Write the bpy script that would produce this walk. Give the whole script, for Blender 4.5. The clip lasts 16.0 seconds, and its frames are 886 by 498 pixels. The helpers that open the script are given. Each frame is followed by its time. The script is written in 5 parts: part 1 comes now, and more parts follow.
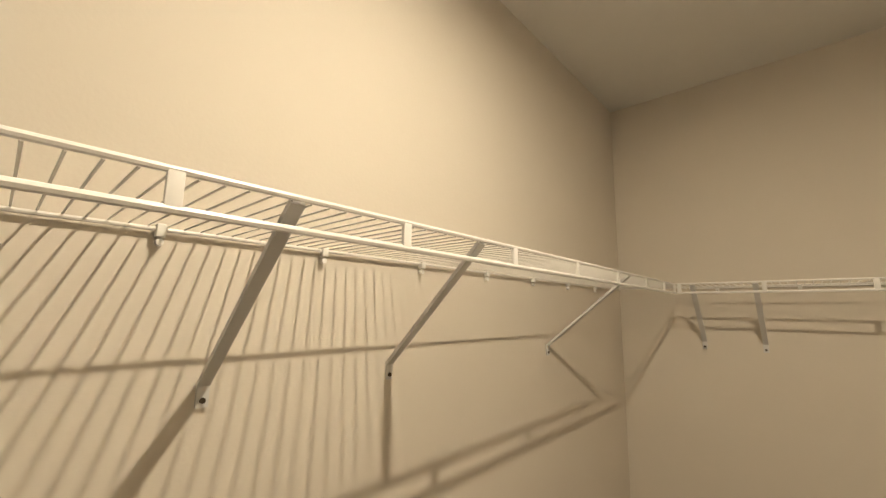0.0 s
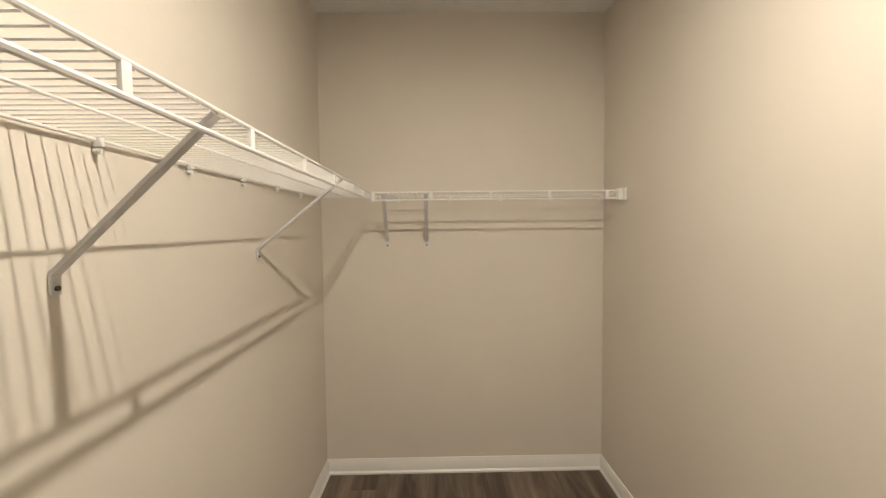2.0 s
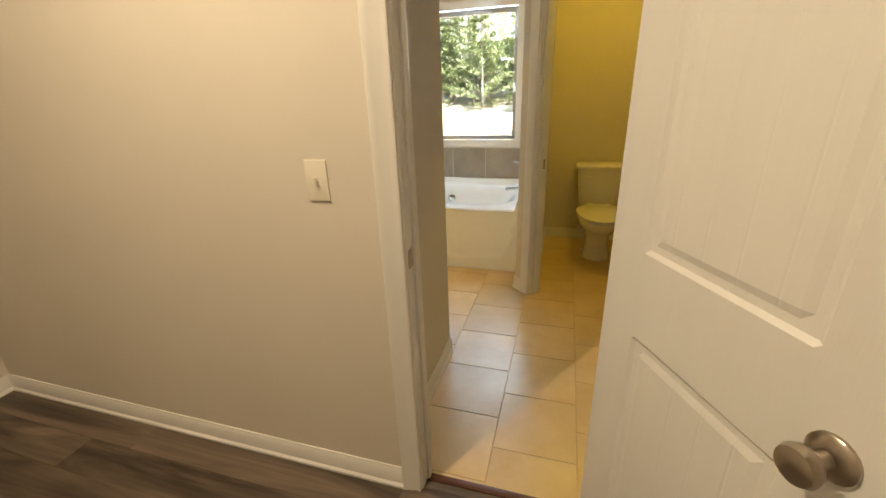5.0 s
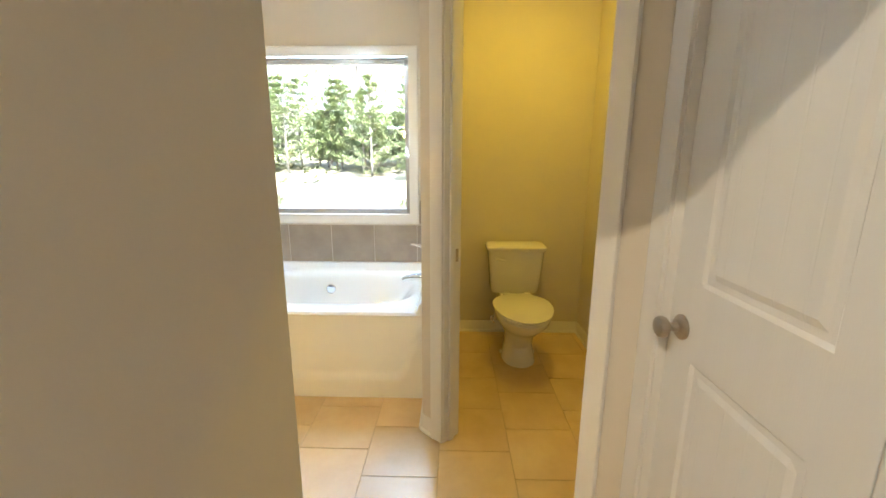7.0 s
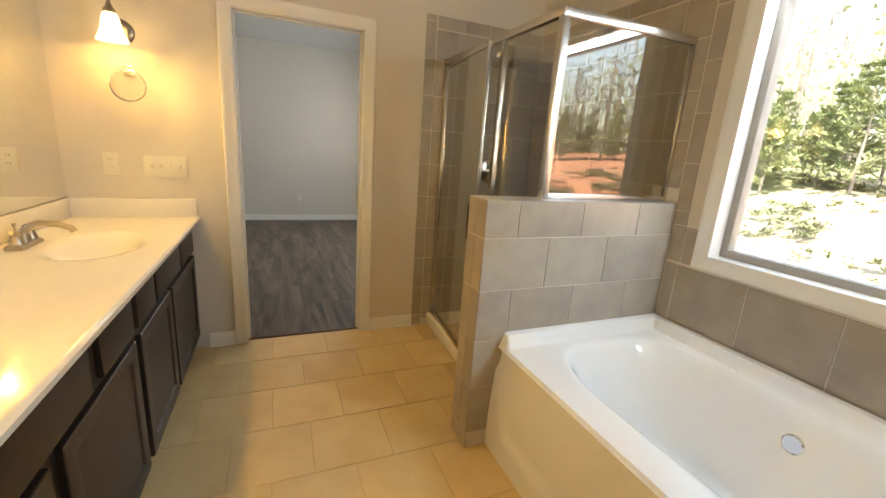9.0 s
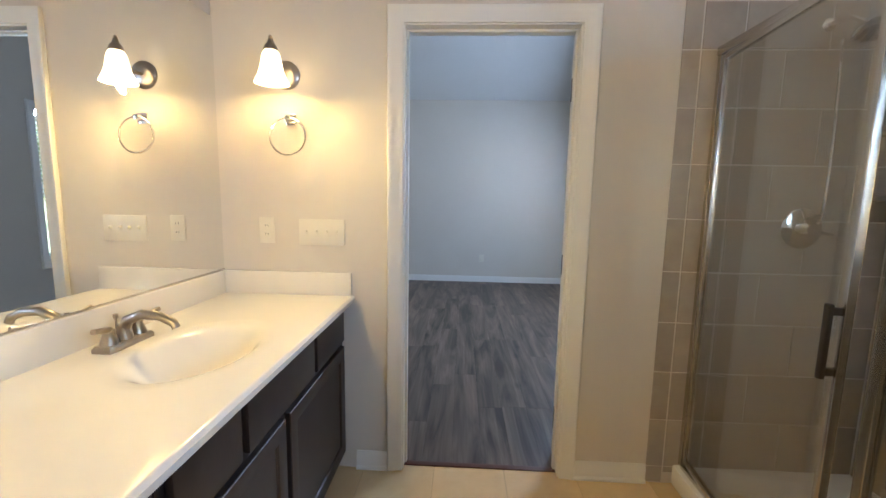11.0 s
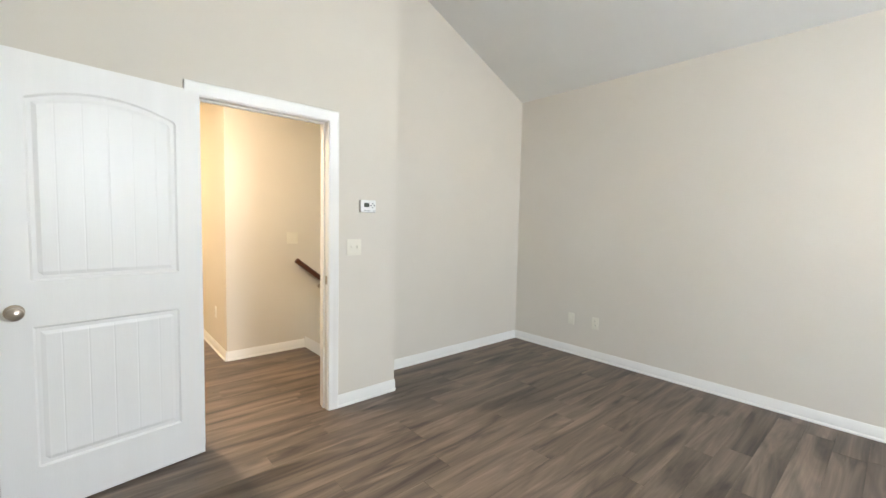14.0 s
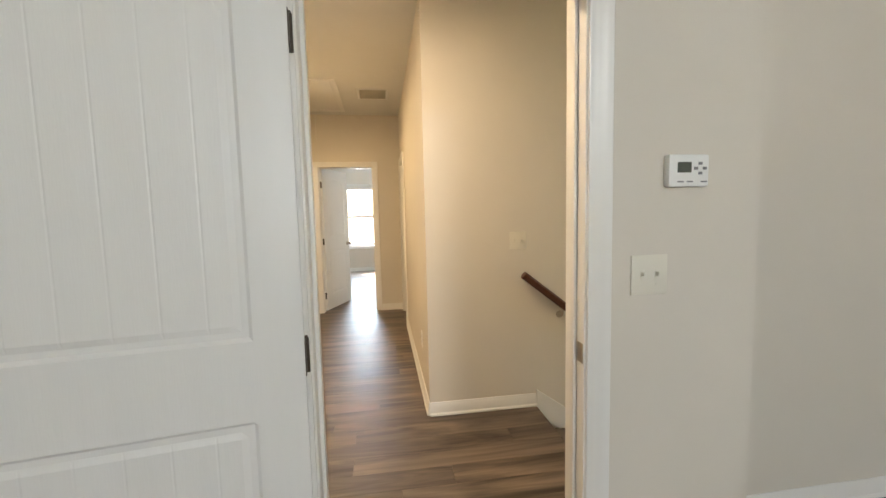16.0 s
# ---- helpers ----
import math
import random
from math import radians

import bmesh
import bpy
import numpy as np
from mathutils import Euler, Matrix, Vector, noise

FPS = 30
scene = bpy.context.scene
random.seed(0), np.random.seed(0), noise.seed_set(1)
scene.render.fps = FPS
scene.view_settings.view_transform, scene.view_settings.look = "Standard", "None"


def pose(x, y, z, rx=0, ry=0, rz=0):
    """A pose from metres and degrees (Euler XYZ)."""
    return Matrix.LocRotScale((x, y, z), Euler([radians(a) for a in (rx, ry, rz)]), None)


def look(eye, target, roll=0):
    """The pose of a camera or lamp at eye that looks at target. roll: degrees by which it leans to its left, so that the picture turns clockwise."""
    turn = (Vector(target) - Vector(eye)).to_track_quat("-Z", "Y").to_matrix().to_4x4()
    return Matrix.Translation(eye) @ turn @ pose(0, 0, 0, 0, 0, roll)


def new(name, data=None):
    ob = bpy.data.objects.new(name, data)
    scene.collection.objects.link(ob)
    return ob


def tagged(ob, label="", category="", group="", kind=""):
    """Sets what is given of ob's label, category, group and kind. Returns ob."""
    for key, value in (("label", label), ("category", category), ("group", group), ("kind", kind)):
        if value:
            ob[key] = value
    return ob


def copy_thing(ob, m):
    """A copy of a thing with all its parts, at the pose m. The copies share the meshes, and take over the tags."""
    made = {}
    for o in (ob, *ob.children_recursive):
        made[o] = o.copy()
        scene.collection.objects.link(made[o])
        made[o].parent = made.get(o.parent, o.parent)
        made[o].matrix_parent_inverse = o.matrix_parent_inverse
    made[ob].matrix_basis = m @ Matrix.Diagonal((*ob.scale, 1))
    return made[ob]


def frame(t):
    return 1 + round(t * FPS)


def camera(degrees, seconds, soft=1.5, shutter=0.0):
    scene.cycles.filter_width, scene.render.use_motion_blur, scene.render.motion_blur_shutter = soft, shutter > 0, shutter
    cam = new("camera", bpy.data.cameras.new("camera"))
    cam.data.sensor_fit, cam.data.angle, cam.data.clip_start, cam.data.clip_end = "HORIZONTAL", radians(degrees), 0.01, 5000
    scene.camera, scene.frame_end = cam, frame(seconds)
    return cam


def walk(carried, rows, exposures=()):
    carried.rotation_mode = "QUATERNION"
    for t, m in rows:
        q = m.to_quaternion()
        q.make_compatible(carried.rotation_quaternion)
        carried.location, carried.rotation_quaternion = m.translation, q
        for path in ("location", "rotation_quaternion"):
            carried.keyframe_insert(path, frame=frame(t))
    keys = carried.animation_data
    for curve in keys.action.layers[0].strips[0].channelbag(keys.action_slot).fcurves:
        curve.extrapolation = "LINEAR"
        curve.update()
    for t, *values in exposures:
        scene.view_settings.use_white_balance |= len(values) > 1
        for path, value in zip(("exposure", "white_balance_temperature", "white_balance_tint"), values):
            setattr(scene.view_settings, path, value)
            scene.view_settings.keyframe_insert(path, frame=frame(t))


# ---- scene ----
cam = camera(95.5, 16.0)
PATH = [
    (0, (-1.002, -2.803, 1.545), (-2.33, -1.339, 1.847), 0.8),
    (0.5, (-1.11, -2.796, 1.548), (-2.016, -1.027, 1.773), 0.6),
    (1, (-1.16, -2.793, 1.536), (-1.668, -0.864, 1.672), 0.3),
    (1.5, (-1.141, -2.808, 1.525), (-1.348, -0.819, 1.551), -0.1),
    (2, (-1.108, -2.852, 1.488), (-1.076, -0.855, 1.385), -0.6),
    (2.5, (-1.098, -2.946, 1.46), (-0.846, -0.978, 1.215), -1.4),
    (3, (-1.1, -3.034, 1.432), (-0.578, -1.148, 1.018), -2.0),
    (3.5, (-1.105, -3.087, 1.416), (-0.254, -1.372, 0.84), -2.7),
    (4, (-1.098, -3.115, 1.399), (0.113, -1.685, 0.699), -3.6),
    (4.2, (-1.105, -3.157, 1.375), (0.261, -1.866, 0.692), -4.8),
    (4.5, (-1.123, -3.152, 1.39), (0.432, -2.147, 0.634), -3.5),
    (5, (-1.117, -3.176, 1.39), (0.665, -2.628, 0.667), -2.0),
    (5.2, (-1.089, -3.171, 1.389), (0.752, -2.788, 0.708), -1.0),
    (7.3, (0.046, -3.023, 1.343), (1.999, -2.976, 0.916), 0.2),
    (7.5, (0.194, -3.033, 1.338), (2.146, -2.879, 0.93), 0.3),
    (8, (0.511, -3.022, 1.364), (2.347, -2.368, 0.92), 1.3),
    (8.5, (0.827, -2.895, 1.345), (2.285, -1.602, 0.896), 3.1),
    (8.8, (0.978, -2.788, 1.369), (2.025, -1.161, 0.861), 3.6),
    (9, (1.042, -2.756, 1.347), (1.802, -0.97, 0.866), 4.0),
    (9.5, (1.112, -2.651, 1.334), (1.285, -0.723, 0.832), 3.8),
    (9.8, (1.087, -2.534, 1.317), (1.092, -0.596, 0.825), 3.3),
    (10, (1.094, -2.421, 1.308), (1.006, -0.475, 0.854), 2.6),
    (10.2, (1.077, -2.312, 1.307), (0.944, -0.358, 0.903), 1.9),
    (12.3, (1.158, -0.688, 1.331), (1.155, 1.304, 1.157), -1.1),
    (12.5, (1.157, -0.51, 1.342), (1.072, 1.481, 1.168), -0.4),
    (12.8, (1.153, -0.241, 1.313), (0.888, 1.735, 1.154), -0.1),
    (13, (1.088, -0.015, 1.343), (0.690, 1.940, 1.180), 0.3),
    (13.2, (1.087, 0.105, 1.329), (0.501, 2.012, 1.187), 0.2),
    (13.4, (1.053, 0.308, 1.322), (0.223, 2.123, 1.189), 0.6),
    (13.5, (1.033, 0.378, 1.303), (0.081, 2.133, 1.184), 0.8),
    (14, (0.825, 0.664, 1.35), (-0.675, 1.98, 1.223), 1.2),
    (14.5, (0.519, 0.928, 1.337), (-1.267, 1.821, 1.226), 0.1),
    (15, (0.149, 1.13, 1.32), (-1.762, 1.71, 1.214), -0.3),
    (15.5, (-0.254, 1.225, 1.345), (-2.213, 1.605, 1.222), -1.1),
    (16, (-0.728, 1.331, 1.355), (-2.699, 1.628, 1.182), -1.3),
]
walk(cam, [(t, look(eye, target, roll)) for t, eye, target, roll in PATH], [
    (0, 2.6, 6500, 9), (0.5, 2.75, 6000, 10), (1.5, 2.85, 5800, 10), (2.5, 3.1, 5600, 10), (3.5, 3.1, 5700, 10), (4.3, 2.8, 7000, 10), (5.2, 2.75, 7200, 10),
    (7.3, 3.35, 6200, 10), (8.0, 3.1, 7200, 12), (8.6, 2.85, 8000, 13), (9.0, 2.65, 7700, 14), (9.5, 2.68, 6200, 17), (10.2, 2.75, 5800, 18),
    (12.3, 2.78, 4800, 9), (12.7, 2.9, 5200, 10), (13.0, 3.45, 6500, 12), (13.4, 3.95, 6900, 14), (14, 4.1, 7000, 15), (15.2, 3.98, 7200, 15), (16, 3.45, 7500, 15)])

# ------------------------------------------------ light
world = bpy.data.worlds.new("sky")
scene.world = world
world.use_nodes = True
wn = world.node_tree
sky = wn.nodes.new("ShaderNodeTexSky")
sky.sky_type = "NISHITA"
sky.sun_disc = False
sky.sun_elevation = radians(48)
sky.sun_rotation = radians(205)
sky.air_density, sky.dust_density = 1.2, 1.5
wn.links.new(sky.outputs[0], wn.nodes["Background"].inputs[0])
wn.nodes["Background"].inputs[1].default_value = 0.15


def lamp(name, kind, where, power, colour, size=0.05):
    data = bpy.data.lights.new(name, kind)
    data.energy, data.color = power, colour
    if kind == "POINT":
        data.shadow_soft_size = size
    ob = new(name, data)
    ob.location = where
    return ob


sun = lamp("sun", "SUN", (0, 0, 20), 4.0, (1.0, 0.95, 0.88))
sun.data.angle = radians(0.6)
sun.matrix_world = look((0, 0, 20), (8.1, 3.8, 10.1))


def panel_light(name, where, target, power, colour, wide, high, shape="RECTANGLE"):
    ob = lamp(name, "AREA", where, power, colour)
    ob.data.shape, ob.data.size, ob.data.size_y = shape, wide, high
    ob.matrix_world = look(where, target)
    return ob


WARM = (1.0, 0.83, 0.60)
SCONCE = (1.0, 0.66, 0.20)
panel_light("closet_bulb", (-0.87, -2.30, 2.628), (-0.87, -2.30, 0), 4.6, WARM, 0.035, 0.035, "DISK")
lamp("sconce_bulb", "POINT", (0.327, -2.36, 1.715), 3.5, SCONCE, 0.04)
panel_light("sconce_bulb", (0.327, -0.14, 1.748), (1.5, -1.9, 0.85), 1.5, SCONCE, 0.09, 0.09, "DISK")
panel_light("toilet_room_bulb", (2.05, -3.5, 2.628), (2.05, -3.5, 0), 1.2, (1.0, 0.66, 0.03), 0.12, 0.12, "DISK")
panel_light("hall_bulb", (-4.70, 0.42, 2.628), (-4.70, 0.42, 0), 2.8, (1.0, 0.78, 0.46), 0.12, 0.12, "DISK")
panel_light("hall_bulb", (-2.45, 1.05, 2.628), (-2.45, 1.05, 0), 2.6, (1.0, 0.86, 0.66), 0.12, 0.12, "DISK")
# daylight of the sky in the window openings, along their jambs and heads
SKYLIGHT = (0.72, 0.86, 1.0)
SHADE_SKY = (0.60, 0.79, 1.0)
panel_light("daylight_bath_window", (2.925, -2.690, 1.51), (2.225, -1.95, 1.25), 4.2, SHADE_SKY, 0.07, 1.10)
panel_light("daylight_bath_window", (2.925, -2.127, 2.068), (2.30, -2.127, 1.42), 1.8, SHADE_SKY, 1.10, 0.07)
for y, power in ((2.265, 7.4), (3.315, 1.2)):
    panel_light("daylight_bedroom_window", (2.885, y, 2.030), (1.885, y - 0.05, 1.72), power, SKYLIGHT, 0.76, 0.05)
panel_light("daylight_far_window", (-10.80, 0.985, 1.335), (-9.0, 0.985, 1.2), 13, SHADE_SKY, 0.90, 1.3)


# ------------------------------------------------ materials
def material(name, colour, rough=0.5, metal=0.0, second=None, scale=4.0, amount=0.5, bump=0.0, bump_scale=200.0,
             stretch=(1, 1, 1), spread=0.0, detail=6.0, emit=None, emit_power=0.0, spec=0.5, vary_rough=0.0):
    m = bpy.data.materials.new(name)
    m.use_nodes = True
    t = m.node_tree
    b = t.nodes["Principled BSDF"]
    b.inputs["Base Color"].default_value = (*colour, 1)
    b.inputs["Roughness"].default_value = rough
    b.inputs["Metallic"].default_value = metal
    b.inputs["Specular IOR Level"].default_value = spec
    co = t.nodes.new("ShaderNodeTexCoord")
    info = t.nodes.new("ShaderNodeObjectInfo")
    off = t.nodes.new("ShaderNodeVectorMath")
    off.operation = "MULTIPLY_ADD"
    comb = t.nodes.new("ShaderNodeCombineXYZ")
    for k in range(3):
        t.links.new(info.outputs["Random"], comb.inputs[k])
    off.inputs[1].default_value = (37.0, 53.0, 71.0)
    t.links.new(comb.outputs[0], off.inputs[0])
    t.links.new(co.outputs["Object"], off.inputs[2])
    st = t.nodes.new("ShaderNodeVectorMath")
    st.operation = "MULTIPLY"
    st.inputs[1].default_value = stretch
    t.links.new(off.outputs[0], st.inputs[0])
    if second:
        n = t.nodes.new("ShaderNodeTexNoise")
        n.inputs["Scale"].default_value = scale
        n.inputs["Detail"].default_value = detail
        n.inputs["Roughness"].default_value = 0.62
        t.links.new(st.outputs[0], n.inputs["Vector"])
        r = t.nodes.new("ShaderNodeMapRange")
        r.inputs["From Min"].default_value = 0.5 - 0.25 / max(amount, 0.01) * 0.5
        r.inputs["From Max"].default_value = 0.5 + 0.25 / max(amount, 0.01) * 0.5
        t.links.new(n.outputs[0], r.inputs[0])
        mix = t.nodes.new("ShaderNodeMix")
        mix.data_type = "RGBA"
        mix.inputs["A"].default_value = (*colour, 1)
        mix.inputs["B"].default_value = (*second, 1)
        t.links.new(r.outputs[0], mix.inputs["Factor"])
        last = mix.outputs["Result"]
        if spread:
            hsv = t.nodes.new("ShaderNodeHueSaturation")
            v = t.nodes.new("ShaderNodeMapRange")
            v.inputs["To Min"].default_value = 1 - spread
            v.inputs["To Max"].default_value = 1 + spread
            t.links.new(info.outputs["Random"], v.inputs[0])
            t.links.new(v.outputs[0], hsv.inputs["Value"])
            t.links.new(last, hsv.inputs["Color"])
            last = hsv.outputs[0]
        t.links.new(last, b.inputs["Base Color"])
        if vary_rough:
            rr = t.nodes.new("ShaderNodeMapRange")
            rr.inputs["To Min"].default_value = rough - vary_rough
            rr.inputs["To Max"].default_value = rough + vary_rough
            t.links.new(n.outputs[0], rr.inputs[0])
            t.links.new(rr.outputs[0], b.inputs["Roughness"])
    if bump:
        n2 = t.nodes.new("ShaderNodeTexNoise")
        n2.inputs["Scale"].default_value = bump_scale
        n2.inputs["Detail"].default_value = 3
        t.links.new(st.outputs[0], n2.inputs["Vector"])
        bp = t.nodes.new("ShaderNodeBump")
        bp.inputs["Strength"].default_value = bump
        bp.inputs["Distance"].default_value = 0.002
        t.links.new(n2.outputs[0], bp.inputs["Height"])
        t.links.new(bp.outputs[0], b.inputs["Normal"])
    if emit:
        b.inputs["Emission Color"].default_value = (*emit, 1)
        b.inputs["Emission Strength"].default_value = emit_power
    return m


PAINT = material("wall_paint", (0.68, 0.63, 0.555), 0.75, second=(0.65, 0.60, 0.525), scale=1.6, amount=0.5, bump=0.12, bump_scale=130)
CEIL = material("ceiling_paint", (0.74, 0.735, 0.71), 0.9, second=(0.70, 0.695, 0.67), scale=2.0, bump=0.5, bump_scale=90)
TRIM = material("trim_paint", (0.80, 0.785, 0.75), 0.32, second=(0.77, 0.755, 0.72), scale=3, bump=0.05, bump_scale=60)
DOORM = material("door_paint", (0.80, 0.79, 0.765), 0.38, second=(0.77, 0.76, 0.735), scale=3, bump=0.10, bump_scale=50, stretch=(6, 6, 0.5))


def plank_material():
    """Grey-brown printed oak: long dark streaks, fine grain and a few knots along each plank."""
    m = material("vinyl_plank", (0.044, 0.031, 0.022), 0.48, second=(0.212, 0.157, 0.117), scale=3.7, amount=0.75, bump=0.2, bump_scale=60,
                 stretch=(0.24, 1.9, 1), spread=0.04, detail=3.5, vary_rough=0.08)
    t = m.node_tree
    b = t.nodes["Principled BSDF"]
    st = [n for n in t.nodes if n.type == "VECT_MATH" and n.operation == "MULTIPLY"][0]
    streak = [n for n in t.nodes if n.type == "TEX_NOISE" and abs(n.inputs["Scale"].default_value - 3.7) < 0.01][0]
    streak.inputs["Distortion"].default_value = 1.1
    fine = t.nodes.new("ShaderNodeTexNoise")
    fine.inputs["Scale"].default_value = 26
    fine.inputs["Detail"].default_value = 5
    fine.inputs["Distortion"].default_value = 0.4
    flat = t.nodes.new("ShaderNodeVectorMath")
    flat.operation = "MULTIPLY"
    flat.inputs[1].default_value = (0.35, 1.6, 1)
    t.links.new(st.outputs[0], flat.inputs[0])
    t.links.new(flat.outputs[0], fine.inputs["Vector"])
    knot = t.nodes.new("ShaderNodeTexVoronoi")
    knot.inputs["Scale"].default_value = 2.6
    kv = t.nodes.new("ShaderNodeVectorMath")
    kv.operation = "MULTIPLY"
    kv.inputs[1].default_value = (3.0, 1.0, 1)
    t.links.new(st.outputs[0], kv.inputs[0])
    t.links.new(kv.outputs[0], knot.inputs["Vector"])
    kr = t.nodes.new("ShaderNodeMapRange")
    kr.inputs["From Min"].default_value, kr.inputs["From Max"].default_value = 0.03, 0.15
    kr.inputs["To Min"].default_value, kr.inputs["To Max"].default_value = 0.45, 1.0
    t.links.new(knot.outputs["Distance"], kr.inputs[0])
    fr = t.nodes.new("ShaderNodeMapRange")
    fr.inputs["From Min"].default_value, fr.inputs["From Max"].default_value = 0.3, 0.7
    fr.inputs["To Min"].default_value, fr.inputs["To Max"].default_value = 0.84, 1.16
    t.links.new(fine.outputs[0], fr.inputs[0])
    both = t.nodes.new("ShaderNodeMath")
    both.operation = "MULTIPLY"
    t.links.new(kr.outputs[0], both.inputs[0])
    t.links.new(fr.outputs[0], both.inputs[1])
    hsv = t.nodes.new("ShaderNodeHueSaturation")
    t.links.new(b.inputs["Base Color"].links[0].from_socket, hsv.inputs["Color"])
    t.links.new(both.outputs[0], hsv.inputs["Value"])
    t.links.new(hsv.outputs[0], b.inputs["Base Color"])
    return m


PLANK = plank_material()
UNDER = material("floor_joint", (0.05, 0.038, 0.030), 0.9, second=(0.07, 0.055, 0.043), scale=9)
FTILE = material("floor_tile", (0.61, 0.425, 0.205), 0.32, second=(0.71, 0.54, 0.30), scale=4, amount=0.7, bump=0.12, bump_scale=30, spread=0.06, spec=0.75)
GROUT = material("grout", (0.62, 0.57, 0.50), 0.9, second=(0.54, 0.49, 0.43), scale=12, bump=0.2)
FGROUT = material("floor_grout", (0.60, 0.45, 0.25), 0.9, second=(0.53, 0.39, 0.21), scale=12, bump=0.2)
WTILE = material("wall_tile", (0.345, 0.295, 0.235), 0.30, second=(0.43, 0.375, 0.305), scale=6, amount=0.65, bump=0.06, bump_scale=25, spread=0.07)
ACRYL = material("white_acrylic", (0.80, 0.80, 0.79), 0.12, second=(0.78, 0.78, 0.765), scale=2)
MARBLE = material("cultured_marble", (0.80, 0.765, 0.70), 0.10, second=(0.775, 0.735, 0.665), scale=4, amount=0.6)
ESPRESSO = material("espresso_wood", (0.017, 0.010, 0.007), 0.42, second=(0.034, 0.020, 0.014), scale=6, amount=0.5, stretch=(3, 3, 0.4), bump=0.08, bump_scale=90)
CERAM = material("toilet_ceramic", (0.80, 0.785, 0.74), 0.10, second=(0.78, 0.765, 0.72), scale=2)
NICKEL = material("brushed_nickel", (0.48, 0.42, 0.35), 0.28, 1.0, second=(0.42, 0.37, 0.31), scale=30, stretch=(1, 1, 6))
CHROME = material("chrome", (0.78, 0.78, 0.79), 0.08, 1.0)
ALU = material("satin_aluminium", (0.62, 0.60, 0.57), 0.26, 1.0, second=(0.56, 0.54, 0.51), scale=20, stretch=(4, 4, 0.4))
DARKM = material("dark_bronze_metal", (0.10, 0.085, 0.07), 0.4, 1.0)
WIRE = material("white_vinyl_wire", (0.80, 0.79, 0.77), 0.35)
GREYM = material("epoxy_grey_metal", (0.62, 0.62, 0.62), 0.45)
PLATE = material("almond_plastic", (0.74, 0.70, 0.60), 0.35)
WPLATE = material("white_plastic", (0.80, 0.80, 0.78), 0.35)
# near black, painted shade of outlet slots and the vent's duct
HOLE_SHADE = material("hole_shade", (0.03, 0.03, 0.03), 0.6)
LCD = material("lcd_screen", (0.07, 0.08, 0.065), 0.2)
BUTTON = material("grey_rubber_button", (0.20, 0.20, 0.21), 0.5)
RAILW = material("stained_rail_wood", (0.075, 0.024, 0.012), 0.35, second=(0.11, 0.038, 0.02), scale=8, stretch=(4, 0.6, 4))
VINYLW = material("vinyl_window_frame", (0.80, 0.80, 0.80), 0.35)
TAUPE = material("tan_window_sash", (0.36, 0.34, 0.31), 0.45)
SLAT = material("blind_slat", (0.80, 0.80, 0.79), 0.45)
SHADE = material("frosted_glass_shade", (0.85, 0.80, 0.70), 0.4, emit=(1.0, 0.70, 0.30), emit_power=0.9)
DOME = material("lamp_dome", (0.85, 0.82, 0.75), 0.4, emit=(1.0, 0.82, 0.58), emit_power=0.5)
MIRROR = material("mirror_silver", (0.88, 0.89, 0.88), 0.0, 1.0)
LEAF = material("pine_needles", (0.21, 0.265, 0.12), 0.7, second=(0.30, 0.35, 0.19), scale=3)
SHRUB = material("shrub_leaves", (0.12, 0.15, 0.075), 0.7, second=(0.20, 0.21, 0.12), scale=3)
BARK = material("grey_bark", (0.15, 0.135, 0.12), 0.9, second=(0.27, 0.25, 0.22), scale=3, bump=0.4, bump_scale=20, stretch=(1, 1, 0.3))


def glass(name, tint, gloss=0.045):
    m = bpy.data.materials.new(name)
    m.use_nodes = True
    t = m.node_tree
    b = t.nodes["Principled BSDF"]
    t.nodes.remove(b)
    out = t.nodes["Material Output"]
    tr = t.nodes.new("ShaderNodeBsdfTransparent")
    tr.inputs[0].default_value = (*tint, 1)
    gl = t.nodes.new("ShaderNodeBsdfGlossy")
    gl.inputs["Roughness"].default_value = 0.0
    lw = t.nodes.new("ShaderNodeLayerWeight")
    lw.inputs[0].default_value = 0.5
    pw = t.nodes.new("ShaderNodeMath")
    pw.operation = "POWER"
    pw.inputs[1].default_value = 4.0
    t.links.new(lw.outputs["Facing"], pw.inputs[0])
    fr = t.nodes.new("ShaderNodeMath")
    fr.operation = "MULTIPLY_ADD"
    fr.inputs[1].default_value, fr.inputs[2].default_value = 0.90, gloss
    t.links.new(pw.outputs[0], fr.inputs[0])
    sh = t.nodes.new("ShaderNodeMixShader")
    t.links.new(fr.outputs[0], sh.inputs[0])
    t.links.new(tr.outputs[0], sh.inputs[1])
    t.links.new(gl.outputs[0], sh.inputs[2])
    t.links.new(sh.outputs[0], out.inputs[0])
    return m


PANE = glass("window_glass", (0.97, 0.985, 0.98))
SHGLASS = glass("shower_glass", (0.91, 0.90, 0.86), 0.17)


